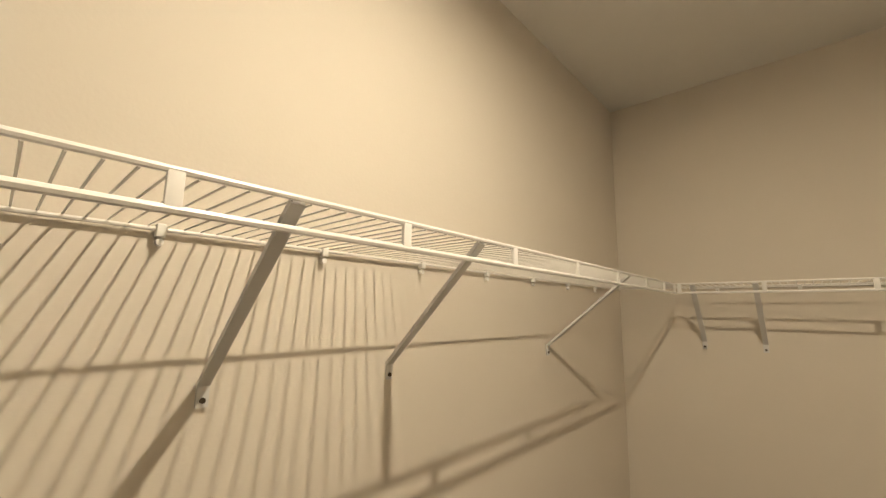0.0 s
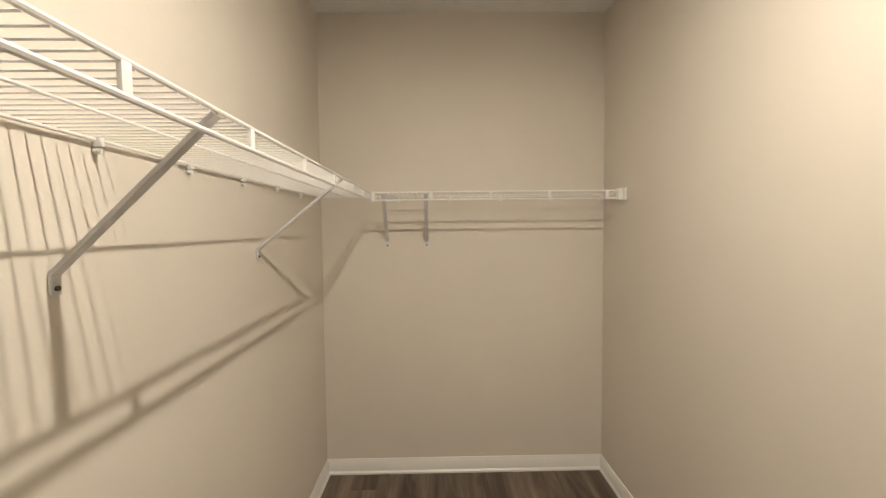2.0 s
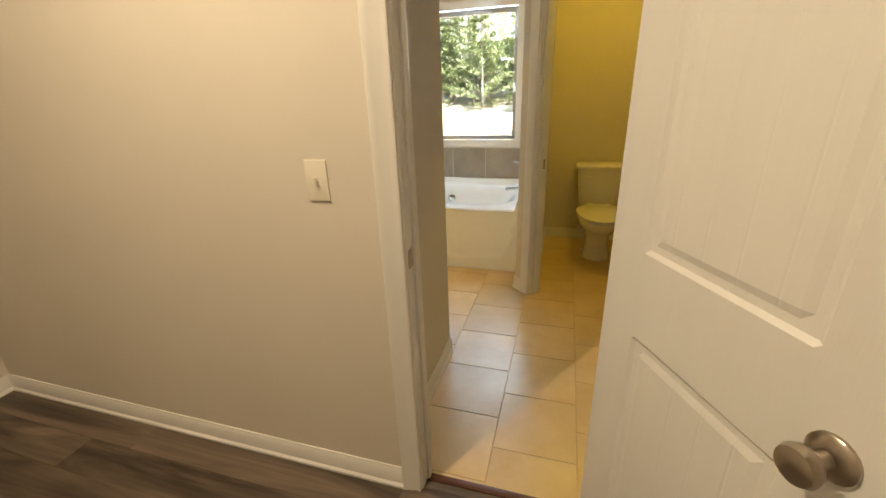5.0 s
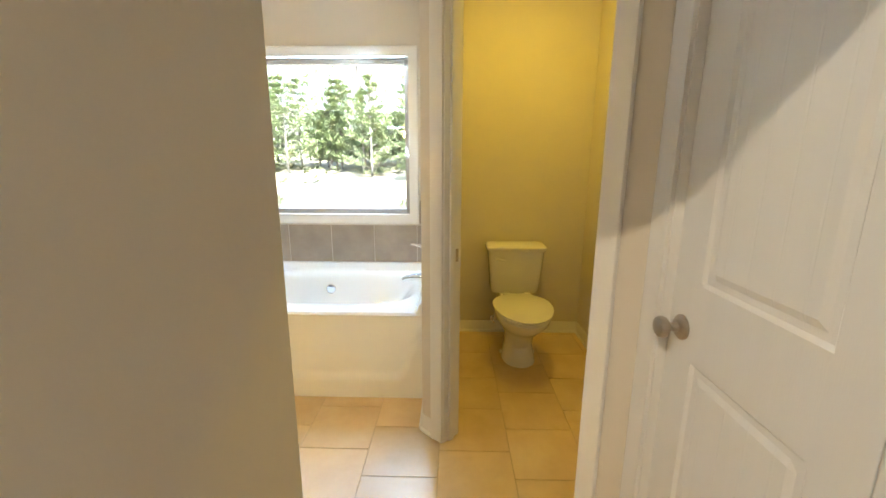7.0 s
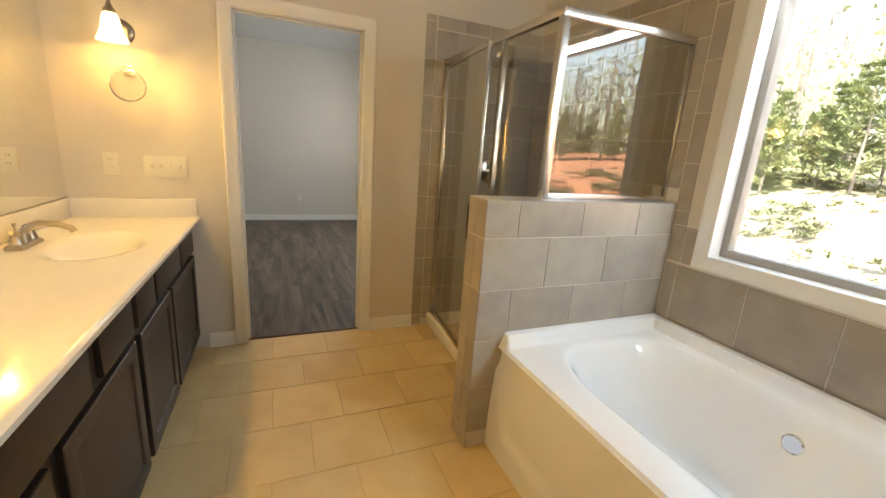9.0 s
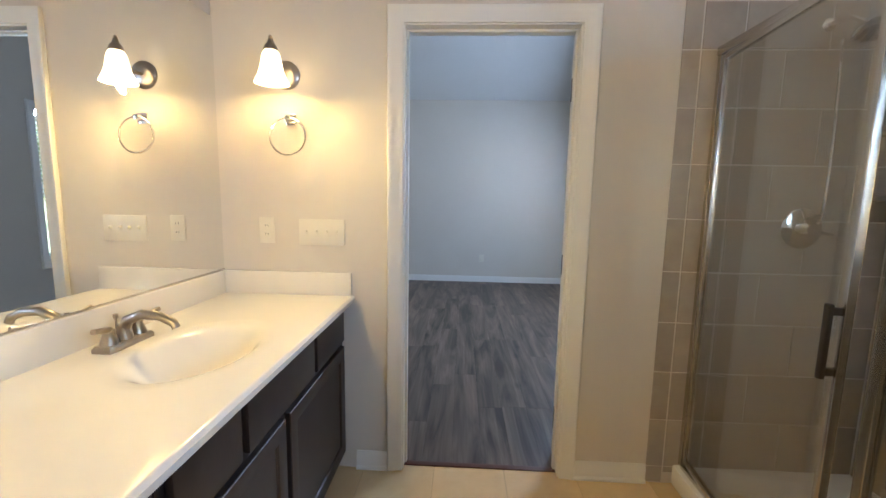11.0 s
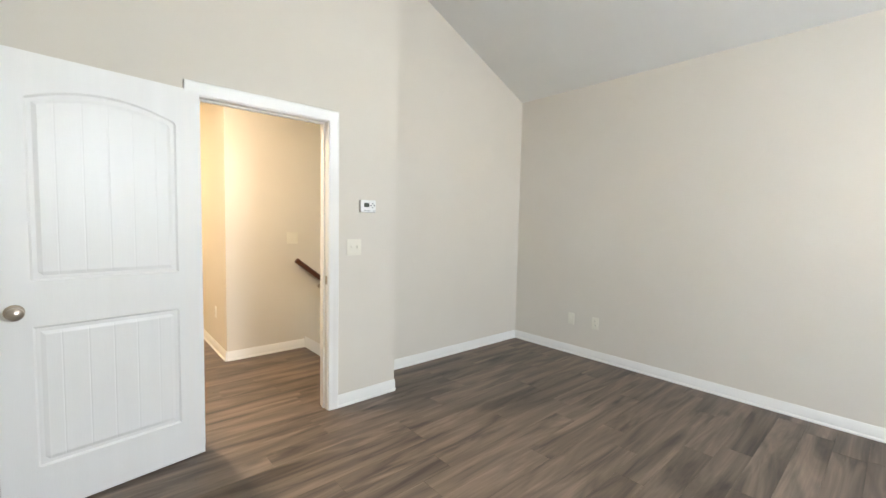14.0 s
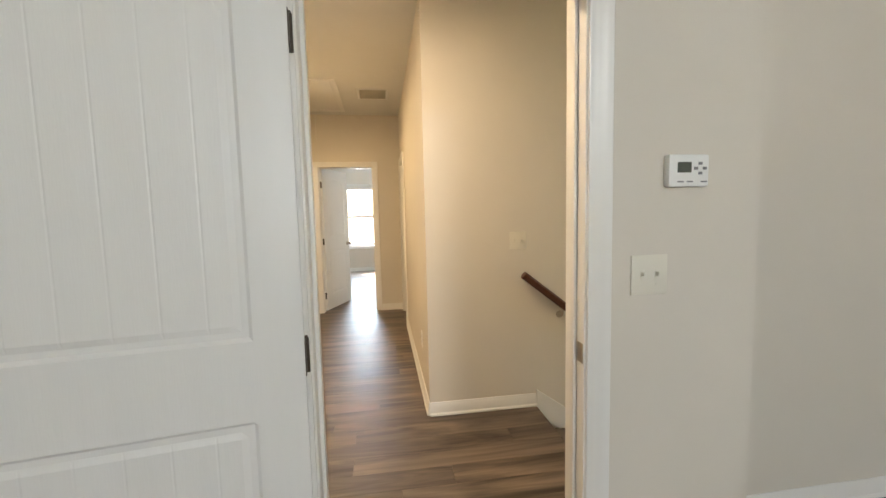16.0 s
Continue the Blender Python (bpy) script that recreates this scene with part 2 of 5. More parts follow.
def ground_material():
    m = material("dry_grass_and_clay", (0.34, 0.31, 0.21), 0.95, second=(0.46, 0.42, 0.33), scale=0.6, bump=0.5, bump_scale=6)
    t = m.node_tree
    b = t.nodes["Principled BSDF"]
    old = b.inputs["Base Color"].links[0].from_socket
    co = t.nodes.new("ShaderNodeTexCoord")
    sep = t.nodes.new("ShaderNodeSeparateXYZ")
    t.links.new(co.outputs["Object"], sep.inputs[0])
    n = t.nodes.new("ShaderNodeTexNoise")
    n.inputs["Scale"].default_value = 0.35
    n.inputs["Detail"].default_value = 7
    t.links.new(co.outputs["Object"], n.inputs["Vector"])
    # clay towards the south, grass towards the north
    a = t.nodes.new("ShaderNodeMath")
    a.operation = "MULTIPLY_ADD"
    a.inputs[1].default_value = 9.0
    t.links.new(n.outputs[0], a.inputs[0])
    t.links.new(sep.outputs["Y"], a.inputs[2])
    clay = t.nodes.new("ShaderNodeMapRange")
    clay.inputs["From Min"].default_value, clay.inputs["From Max"].default_value = -3.5, -6.5
    t.links.new(a.outputs[0], clay.inputs[0])
    mx = t.nodes.new("ShaderNodeMix")
    mx.data_type = "RGBA"
    t.links.new(clay.outputs[0], mx.inputs["Factor"])
    t.links.new(old, mx.inputs["A"])
    mx.inputs["B"].default_value = (0.42, 0.185, 0.10, 1)
    grass = t.nodes.new("ShaderNodeMapRange")
    grass.inputs["From Min"].default_value, grass.inputs["From Max"].default_value = 10.0, 13.0
    t.links.new(a.outputs[0], grass.inputs[0])
    mg = t.nodes.new("ShaderNodeMix")
    mg.data_type = "RGBA"
    t.links.new(grass.outputs[0], mg.inputs["Factor"])
    t.links.new(mx.outputs["Result"], mg.inputs["A"])
    mg.inputs["B"].default_value = (0.25, 0.27, 0.15, 1)
    t.links.new(mg.outputs["Result"], b.inputs["Base Color"])
    return m


GROUND = ground_material()


# ------------------------------------------------ mesh helpers
def bx(bm, x0, x1, y0, y1, z0, z1, bevel=0.0, m=None):
    """A box between the given planes, its edges bevelled."""
    mat = Matrix.Translation(((x0 + x1) / 2, (y0 + y1) / 2, (z0 + z1) / 2)) @ Matrix.Diagonal((x1 - x0, y1 - y0, z1 - z0, 1))
    if m is not None:
        mat = m @ mat
    vs = bmesh.ops.create_cube(bm, size=1, matrix=mat)["verts"]
    if bevel:
        es = list({e for v in vs for e in v.link_edges})
        bmesh.ops.bevel(bm, geom=es, offset=bevel, segments=2, profile=0.6, affect="EDGES")
    return vs


def rod(bm, a, b, r, seg=8, r2=None):
    a, b = Vector(a), Vector(b)
    d = b - a
    mat = Matrix.Translation((a + b) / 2) @ d.to_track_quat("Z", "Y").to_matrix().to_4x4()
    bmesh.ops.create_cone(bm, cap_ends=True, segments=seg, radius1=r, radius2=r if r2 is None else r2, depth=d.length, matrix=mat)


def tube(bm, pts, r, seg=10, closed=False):
    pts = [Vector(p) for p in pts]
    rings, n = [], len(pts)
    prev = None
    for i, p in enumerate(pts):
        if closed:
            d = pts[(i + 1) % n] - pts[i - 1]
        else:
            d = pts[min(i + 1, n - 1)] - pts[max(i - 1, 0)]
        d.normalize()
        u = prev - d * prev.dot(d) if prev else d.orthogonal()
        u.normalize()
        prev = u
        w = d.cross(u)
        rr = r[i] if isinstance(r, (list, tuple)) else r
        rings.append([bm.verts.new(p + rr * (math.cos(k * 2 * math.pi / seg) * u + math.sin(k * 2 * math.pi / seg) * w)) for k in range(seg)])
    for i in range(n if closed else n - 1):
        a, b = rings[i], rings[(i + 1) % n]
        for k in range(seg):
            bm.faces.new((a[k], a[(k + 1) % seg], b[(k + 1) % seg], b[k]))
    if not closed:
        bm.faces.new(rings[0][::-1])
        bm.faces.new(rings[-1])


def loft(bm, rings, cap=True):
    """Joins rings of as many points each."""
    made = [[bm.verts.new(p) for p in ring] for ring in rings]
    n = len(made[0])
    for a, b in zip(made, made[1:]):
        for k in range(n):
            bm.faces.new((a[k], a[(k + 1) % n], b[(k + 1) % n], b[k]))
    if cap:
        bm.faces.new(made[0][::-1])
        bm.faces.new(made[-1])
    return made


def lathe(bm, profile, m, seg=24):
    """Turns (radius, height) pairs round the z of m."""
    rings = []
    for r, h in profile:
        rings.append([m @ Vector((max(r, 1e-4) * math.cos(k * 2 * math.pi / seg), max(r, 1e-4) * math.sin(k * 2 * math.pi / seg), h)) for k in range(seg)])
    loft(bm, rings)


def grid(bm, xs, ys, f):
    """A sheet over the lines xs and ys; f gives a point."""
    rows_ = [[bm.verts.new(f(x, y)) for x in xs] for y in ys]
    for a, b in zip(rows_, rows_[1:]):
        for k in range(len(xs) - 1):
            bm.faces.new((a[k], a[k + 1], b[k + 1], b[k]))
    return rows_


def mesh_of(name, bm, mat, smooth=True):
    bmesh.ops.recalc_face_normals(bm, faces=bm.faces)
    me = bpy.data.meshes.new(name)
    bm.to_mesh(me)
    bm.free()
    me.materials.append(mat)
    if smooth:
        me.shade_smooth()
        me.set_sharp_from_angle(angle=radians(38))
    return me


def part(name, bm, mat, parent=None, label="", smooth=True):
    ob = new(name, mesh_of(name, bm, mat, smooth))
    if parent:
        ob.parent = parent
    if label:
        ob["label"] = label
    return ob


def thing(name, label, category, where=(0, 0, 0), turn=0.0, group="", kind=""):
    ob = new(name)
    ob.empty_display_size = 0.05
    ob.matrix_basis = pose(*where, 0, 0, turn)
    return tagged(ob, label, category, group, kind)


def struct(name, bm, mat, label, category):
    return tagged(part(name, bm, mat), label, category, kind="structure")


def box_struct(name, boxes, mat, label, category):
    bm = bmesh.new()
    for b in boxes:
        bx(bm, *b)
    return struct(name, bm, mat, label, category)


# ------------------------------------------------ walls
XE, TOP = 2.90, 2.735     # inner face of the outer wall; flat ceilings
WALL = "beige painted plasterboard wall with light orange peel"

wall_east = box_struct("wall_east", [
    (XE, 3.06, -4.3, -2.711, -0.2, 4.0), (XE, 3.06, -2.711, -1.544, -0.2, 0.935), (XE, 3.06, -2.711, -1.544, 2.088, 4.0),
    (XE, 3.06, -1.544, 1.865, -0.2, 4.0), (XE, 3.06, 1.865, 2.665, -0.2, 0.628), (XE, 3.06, 1.865, 2.665, 2.065, 4.0),
    (XE, 3.06, 2.665, 2.915, -0.2, 4.0), (XE, 3.06, 2.915, 3.715, -0.2, 0.628), (XE, 3.06, 2.915, 3.715, 2.065, 4.0),
    (XE, 3.06, 3.715, 4.64, -0.2, 4.0)], PAINT, WALL + " with window openings", "wall")
wall_bath_bedroom = box_struct("wall_bath_bedroom", [
    (-1.804, 0.826, 0, 0.12, -0.2, 4.0), (0.826, 1.598, 0, 0.12, 2.045, 4.0), (1.598, XE, 0, 0.12, -0.2, 4.0)], PAINT, WALL + " with a doorway", "wall")
wall_closet_bath = box_struct("wall_closet_bath", [
    (-0.108, 0, -4.3, -3.345, -0.2, 2.8), (-0.108, 0, -3.345, -2.738, 2.045, 2.8), (-0.108, 0, -2.738, 0, -0.2, 2.8)], PAINT, WALL + " with a doorway", "wall")
wall_wing = box_struct("wall_wing", [(0, 0.76, -2.62, -2.50, -0.2, 2.8)], PAINT, "short beige wing wall at the vanity's end", "wall")
wall_passage = box_struct("wall_passage", [
    (0, 0.28, -3.70, -3.60, -0.2, 2.8), (0.28, 0.893, -3.70, -3.60, 2.045, 2.8), (0.893, 0.973, -3.70, -3.60, -0.2, 2.8)], PAINT, WALL, "wall")
wall_tub_toilet = box_struct("wall_tub_toilet", [(1.66, XE, -3.02, -2.883, -0.2, 2.8)], PAINT, "beige partition between bathtub and toilet room", "wall")
# the angled wall of the toilet room: local x along it, y into the toilet room
DIAG = Matrix.Translation((1.66, -2.883, 0)) @ pose(0, 0, 0, 0, 0, 225)
bm = bmesh.new()
for b in ((0, 0.137, 0, 0.10, -0.2, 2.8), (0.137, 0.856, 0, 0.10, 2.045, 2.8), (0.856, 1.014, 0, 0.10, -0.2, 2.8)):
    bx(bm, *b, m=DIAG)
wall_toilet_angled = struct("wall_toilet_angled", bm, PAINT, WALL + " set at an angle, with a doorway", "wall")
wall_toilet = box_struct("wall_toilet", [(0.87, XE, -4.16, -4.04, -0.2, 2.8), (0.87, 0.973, -4.04, -3.70, -0.2, 2.8)], PAINT, WALL, "wall")
wall_closet = box_struct("wall_closet", [
    (-1.907, -1.787, -4.3, -0.337, -0.2, 2.8), (-1.787, -0.108, -0.457, -0.337, -0.2, 2.8), (-1.787, -0.108, -4.3, -4.2, -0.2, 2.8)], PAINT, WALL, "wall")
wall_bedroom_north = box_struct("wall_bedroom_north", [(-2.30, XE, 4.488, 4.62, -0.2, 4.0)], PAINT, WALL, "wall")
wall_bedroom_west = box_struct("wall_bedroom_west", [
    (-1.924, -1.804, -0.1, 1.122, -0.2, 4.0), (-1.924, -1.804, 1.122, 1.922, 2.045, 4.0), (-1.924, -1.804, 1.922, 2.473, -0.2, 4.0),
    (-2.184, -1.924, 2.353, 2.473, -0.2, 4.0), (-2.30, -2.184, 2.353, 4.488, -3.0, 4.0)], PAINT, WALL + " with a doorway and a step back", "wall")
wall_hall = box_struct("wall_hall", [
    (-3.45, -3.33, 1.73, 5.6, -3.0, 2.8), (-5.62, -3.33, 1.61, 1.73, -0.2, 2.8), (-6.38, -5.62, 1.61, 1.73, 2.045, 2.8), (-6.50, -6.38, 1.61, 1.73, -0.2, 2.8),
    (-6.62, -6.50, -0.2, 0.475, -0.2, 2.8), (-6.62, -6.50, 0.475, 1.243, 2.045, 2.8), (-6.62, -6.50, 1.243, 1.73, -0.2, 2.8),
    (-6.50, -1.924, -0.12, 0.0, -0.2, 2.8), (-3.33, -2.30, 5.5, 5.6, -3.0, 2.8)], PAINT, WALL + " with doorways", "wall")
wall_far_room = box_struct("wall_far_room", [
    (-10.9, -10.78, -1.6, 0.47, -0.2, 2.8), (-10.9, -10.78, 0.47, 1.50, -0.2, 0.62), (-10.9, -10.78, 0.47, 1.50, 2.05, 2.8), (-10.9, -10.78, 1.50, 3.0, -0.2, 2.8),
    (-10.78, -6.62, -1.7, -1.6, -0.2, 2.8), (-10.78, -6.50, 3.0, 3.1, -0.2, 2.8), (-6.62, -6.50, -1.6, -0.2, -0.2, 2.8), (-6.62, -6.50, 1.73, 3.0, -0.2, 2.8),
    (-6.50, -5.2, 2.7, 2.8, -0.2, 2.8), (-5.3, -5.2, 1.73, 2.7, -0.2, 2.8)], PAINT, WALL, "wall")

box_struct("ceiling_bath", [(-1.9, 3.06, -4.3, 0.0, TOP, 2.9)], CEIL, "white textured flat ceiling over bathroom and closet", "ceiling")
box_struct("ceiling_hall", [(-11.0, -1.924, -1.7, 2.353, TOP, 2.9), (-11.0, -2.30, 2.353, 5.6, TOP, 2.9)], CEIL, "white textured hall ceiling", "ceiling")
bm = bmesh.new()
ridge, zr = 2.29, 2.765 + (4.488 - 2.29) * 0.437
for ya, za, yb, zb in ((4.64, 2.765 - 0.152 * 0.437, ridge, zr), (ridge, zr, -0.05, 2.765 - 0.15 * 0.437)):
    loft(bm, [[Vector((x, ya, za)), Vector((x, yb, zb)), Vector((x, yb, zb + 0.12)), Vector((x, ya, za + 0.12))] for x in (-2.4, 3.1)])
struct("ceiling_bedroom", bm, CEIL, "white vaulted bedroom ceiling sloping to the far wall", "ceiling")

# ------------------------------------------------ floors: beds under the pieces
floor_closet = box_struct("floor_closet", [(-1.787, -0.05, -4.2, -0.457, -0.12, -0.004)], UNDER, "dark brown vinyl plank closet floor", "floor")
floor_bath = box_struct("floor_bath", [(-0.05, XE, -4.04, 0.045, -0.12, -0.003)], FGROUT, "beige ceramic tile bathroom floor in running bond", "floor")
floor_bedroom = box_struct("floor_bedroom", [(-1.86, XE, 0.045, 4.488, -0.12, -0.004), (-2.184, -1.86, 2.473, 4.488, -0.12, -0.004)], UNDER, "grey brown vinyl plank bedroom floor", "floor")
floor_hall = box_struct("floor_hall", [(-6.56, -1.86, 0.0, 2.36, -0.12, -0.004), (-10.78, -6.56, -1.6, 3.0, -0.12, -0.004), (-6.50, -5.3, 2.36, 2.7, -0.12, -0.004)], UNDER, "dark brown vinyl plank hall floor", "floor")

# ------------------------------------------------ baseboards
BASE = ((0, 0), (0.020, 0), (0.020, 0.010), (0.012, 0.019), (0.012, 0.070), (0.008, 0.078), (0.005, 0.09), (0, 0.09))


def baseboard(runs, name="baseboard"):
    """Each run: start, end; the wall lies to the right of the way from start to end."""
    bm = bmesh.new()
    for a, b in runs:
        a, b = Vector((*a, 0)), Vector((*b, 0))
        d = (b - a).normalized()
        n = Vector((-d.y, d.x, 0))
        loft(bm, [[p + n * u + Vector((0, 0, v)) for u, v in BASE] for p in (a, b)])
    return struct(name, bm, TRIM, "white painted baseboard with shoe moulding", "baseboard")


baseboard([((-1.787, -0.457), (-1.787, -4.2)), ((-0.108, -0.457), (-1.787, -0.457)), ((-0.108, -2.683), (-0.108, -0.457)), ((-0.108, -4.2), (-0.108, -3.40)), ((-1.787, -4.2), (-0.108, -4.2))])
baseboard([((0.767, 0), (0.62, 0)), ((1.985, 0), (1.657, 0)), ((0.76, -2.62), (0.0, -2.62)), ((0.76, -2.50), (0.76, -2.62)), ((0.62, -2.50), (0.76, -2.50)),
           ((1.66, -2.883), (1.94, -2.883)), ((1.605, -2.938), (1.66, -2.883)),
           ((XE, -3.02), (1.78, -3.02)), ((XE, -4.04), (XE, -3.02)), ((0.973, -4.04), (XE, -4.04)), ((0.0, -3.60), (0.223, -3.60))])
baseboard([((XE, 4.488), (-2.184, 4.488)), ((XE, 0.12), (XE, 4.488)), ((-2.184, 4.488), (-2.184, 2.473)), ((-2.184, 2.473), (-1.804, 2.473)), ((-1.804, 2.473), (-1.804, 1.979)),
           ((-1.804, 1.065), (-1.804, 0.12)), ((-1.804, 0.12), (0.767, 0.12)), ((1.657, 0.12), (XE, 0.12))])
baseboard([((-3.33, 1.61), (-5.563, 1.61)), ((-3.33, 2.36), (-3.33, 1.61)), ((-6.50, 1.61), (-6.50, 1.30)), ((-6.50, 0.418), (-6.50, 0.0)), ((-6.50, 0.0), (-1.924, 0.0)),
           ((-6.437, 1.61), (-6.50, 1.61)), ((-10.78, 3.0), (-10.78, -1.6))])

# ------------------------------------------------ casings, jambs
CASE = ((0, 0), (0.0, 0.010), (0.006, 0.013), (0.022, 0.011), (0.030, 0.014), (0.046, 0.016), (0.056, 0.020), (0.066, 0.020), (0.069, 0.016), (0.069, 0))


def casing(bm, m, w, h, closed=False, z0=0.0):
    """Mitred trim round an opening w wide and h high; m: local x along the wall, y out of it, z up."""
    rings = []
    for u, v in CASE:
        if closed:
            pts = [(-u, v, z0 - u), (-u, v, h + u), (w + u, v, h + u), (w + u, v, z0 - u)]
        else:
            pts = [(-u, v, z0), (-u, v, h + u), (w + u, v, h + u), (w + u, v, z0)]
        rings.append([m @ Vector(p) for p in pts])
    stations = list(zip(*rings))
    made = [[bm.verts.new(p) for p in s] for s in stations]
    n = len(CASE)
    for i in range(4 if closed else 3):
        a, b = made[i], made[(i + 1) % 4]
        for k in range(n):
            bm.faces.new((a[k], a[(k + 1) % n], b[(k + 1) % n], b[k]))
    if not closed:
        bm.faces.new(made[0])
        bm.faces.new(made[3])


def jamb(bm, m, w, h, d, stop):
    """Jamb boards lining an opening d deep (from y=0 to y=-d) with a door stop."""
    t = 0.018
    bx(bm, -0.002, t, -d, 0, 0, h, 0.002, m)
    bx(bm, w - t, w + 0.002, -d, 0, 0, h, 0.002, m)
    bx(bm, t, w - t, -d, 0, h - t, h + 0.002, 0.002, m)
    bx(bm, t, t + 0.011, -stop - 0.032, -stop, 0, h - t, 0.003, m)
    bx(bm, w - t - 0.011, w - t, -stop - 0.032, -stop, 0, h - t, 0.003, m)
    bx(bm, t + 0.011, w - t - 0.011, -stop - 0.032, -stop, h - t - 0.011, h - t, 0.003, m)


def doorway(name, m, w, depth, stop, strike=None, both=True):
    bm = bmesh.new()
    h = 2.045
    jamb(bm, m, w, h, depth, stop)
    inner = m @ Matrix.Translation((0.012, 0, 0))
    casing(bm, inner, w - 0.024, h - 0.012)
    if both:
        back = m @ Matrix.Translation((w - 0.012, -depth, 0)) @ pose(0, 0, 0, 0, 0, 180)
        casing(bm, back, w - 0.024, h - 0.012)
    ob = struct(name, bm, TRIM, "white moulded door casing and jamb", "door frame")
    if strike:
        side, at = strike
        bm = bmesh.new()
        x = 0.018 if side < 0 else w - 0.018
        bx(bm, min(x, x - side * 0.0025), max(x, x - side * 0.0025), at - 0.016, at + 0.016, 0.905, 0.965, 0.001, m)
        part("strike_plate", bm, NICKEL, ob, "dull nickel strike plate")
    return ob


# bath side of the bedroom doorway: local x along -X
M_BED = Matrix.Translation((1.598, 0, 0)) @ pose(0, 0, 0, 0, 0, 180)
frame_bedroom_bath = doorway("trim_bedroom_bath_door", M_BED, 0.772, 0.12, 0.045)
M_CLO = Matrix.Translation((-0.108, -3.345, 0)) @ pose(0, 0, 0, 0, 0, 90)
doorway("trim_closet_door", M_CLO, 0.607, 0.108, 0.045, strike=(1, -0.02))
M_WC = DIAG @ Matrix.Translation((0.856, 0, 0)) @ pose(0, 0, 0, 0, 0, 180)
frame_toilet = doorway("trim_toilet_door", M_WC, 0.719, 0.10, 0.03, strike=(1, -0.072))
M_LIN = Matrix.Translation((0.28, -3.60, 0))
doorway("trim_linen_door", M_LIN, 0.613, 0.10, 0.05, both=False)
M_HALL = Matrix.Translation((-1.804, 1.922, 0)) @ pose(0, 0, 0, 0, 0, -90)
doorway("trim_hall_door", M_HALL, 0.80, 0.12, 0.045, strike=(-1, -0.02))
M_FAR = Matrix.Translation((-6.50, 1.243, 0)) @ pose(0, 0, 0, 0, 0, -90)
doorway("trim_far_door", M_FAR, 0.768, 0.12, 0.04)
M_SIDE = Matrix.Translation((-5.62, 1.61, 0)) @ pose(0, 0, 0, 0, 0, 180)
doorway("trim_side_door", M_SIDE, 0.76, 0.12, 0.04)


# ------------------------------------------------ doors
def door_slab(w, h=2.03, t=0.035):
    """A two-panel leaf, arched above, planked; local x from the hinge, y through it, z up."""
    st, offs = 0.115, (0.0, 0.009, 0.024, 0.040)
    xl, xr = st, w - st
    panels = ((0.22, 0.855), (1.055, 1.84))
    nb = 5 if w < 0.72 else 6
    grooves = [xl + (xr - xl) * k / nb for k in range(1, nb)]
    xs = {0.0, w} | {xl + o for o in offs} | {xr - o for o in offs} | {g + d for g in grooves for d in (-0.004, 0, 0.004)}
    for k in range(1, 28):
        x = w * k / 28
        if min(abs(x - q) for q in xs) > 0.008:
            xs.add(x)
    zs = {0.004, h, 0.11, 1.4, 1.6}
    for zb, zt in panels:
        zs |= {zb + o for o in offs} | {zt - o for o in offs}
    zs.add(1.94)
    xs, zs = sorted(xs), sorted(zs)
    hw = (xr - xl) / 2

    def lift(x, z):
        if z <= 1.35 or z >= h:
            return 0.0
        a = 0.065 * max(0.0, 1 - ((x - w / 2) / hw) ** 2) if xl < x < xr else 0.0
        return a * ((z - 1.35) / 0.49 if z < 1.84 else (h - z) / (h - 1.84))

    def depth(x, z):
        for zb, zt in panels:
            d = min(x - xl, xr - x, z - zb, zt - z)
            if d <= 1e-6:
                continue
            if d < 0.03:
                return 0.0075
            cut = any(abs(x - g) < 0.001 for g in grooves)
            return 0.0025 + (0.0007 if cut else 0.0)
        return 0.0

    bm = bmesh.new()
    edges = []
    for s in (-1, 1):
        rws = grid(bm, xs, zs, lambda x, z: Vector((x, s * (t / 2 - depth(x, z)), z + lift(x, z))))
        edges.append([rws[0], [r[-1] for r in rws], rws[-1][::-1], [r[0] for r in rws][::-1]])
    for a, b in zip(edges[0], edges[1]):
        for k in range(len(a) - 1):
            bm.faces.new((a[k], a[k + 1], b[k + 1], b[k]))
    bmesh.ops.remove_doubles(bm, verts=bm.verts, dist=1e-5)
    return bm


KNOB = [(0.0, 0.0), (0.033, 0.0), (0.033, 0.005), (0.028, 0.010), (0.013, 0.014), (0.011, 0.030), (0.016, 0.036), (0.026, 0.044), (0.0285, 0.054), (0.025, 0.063), (0.014, 0.069), (0.0, 0.070)]


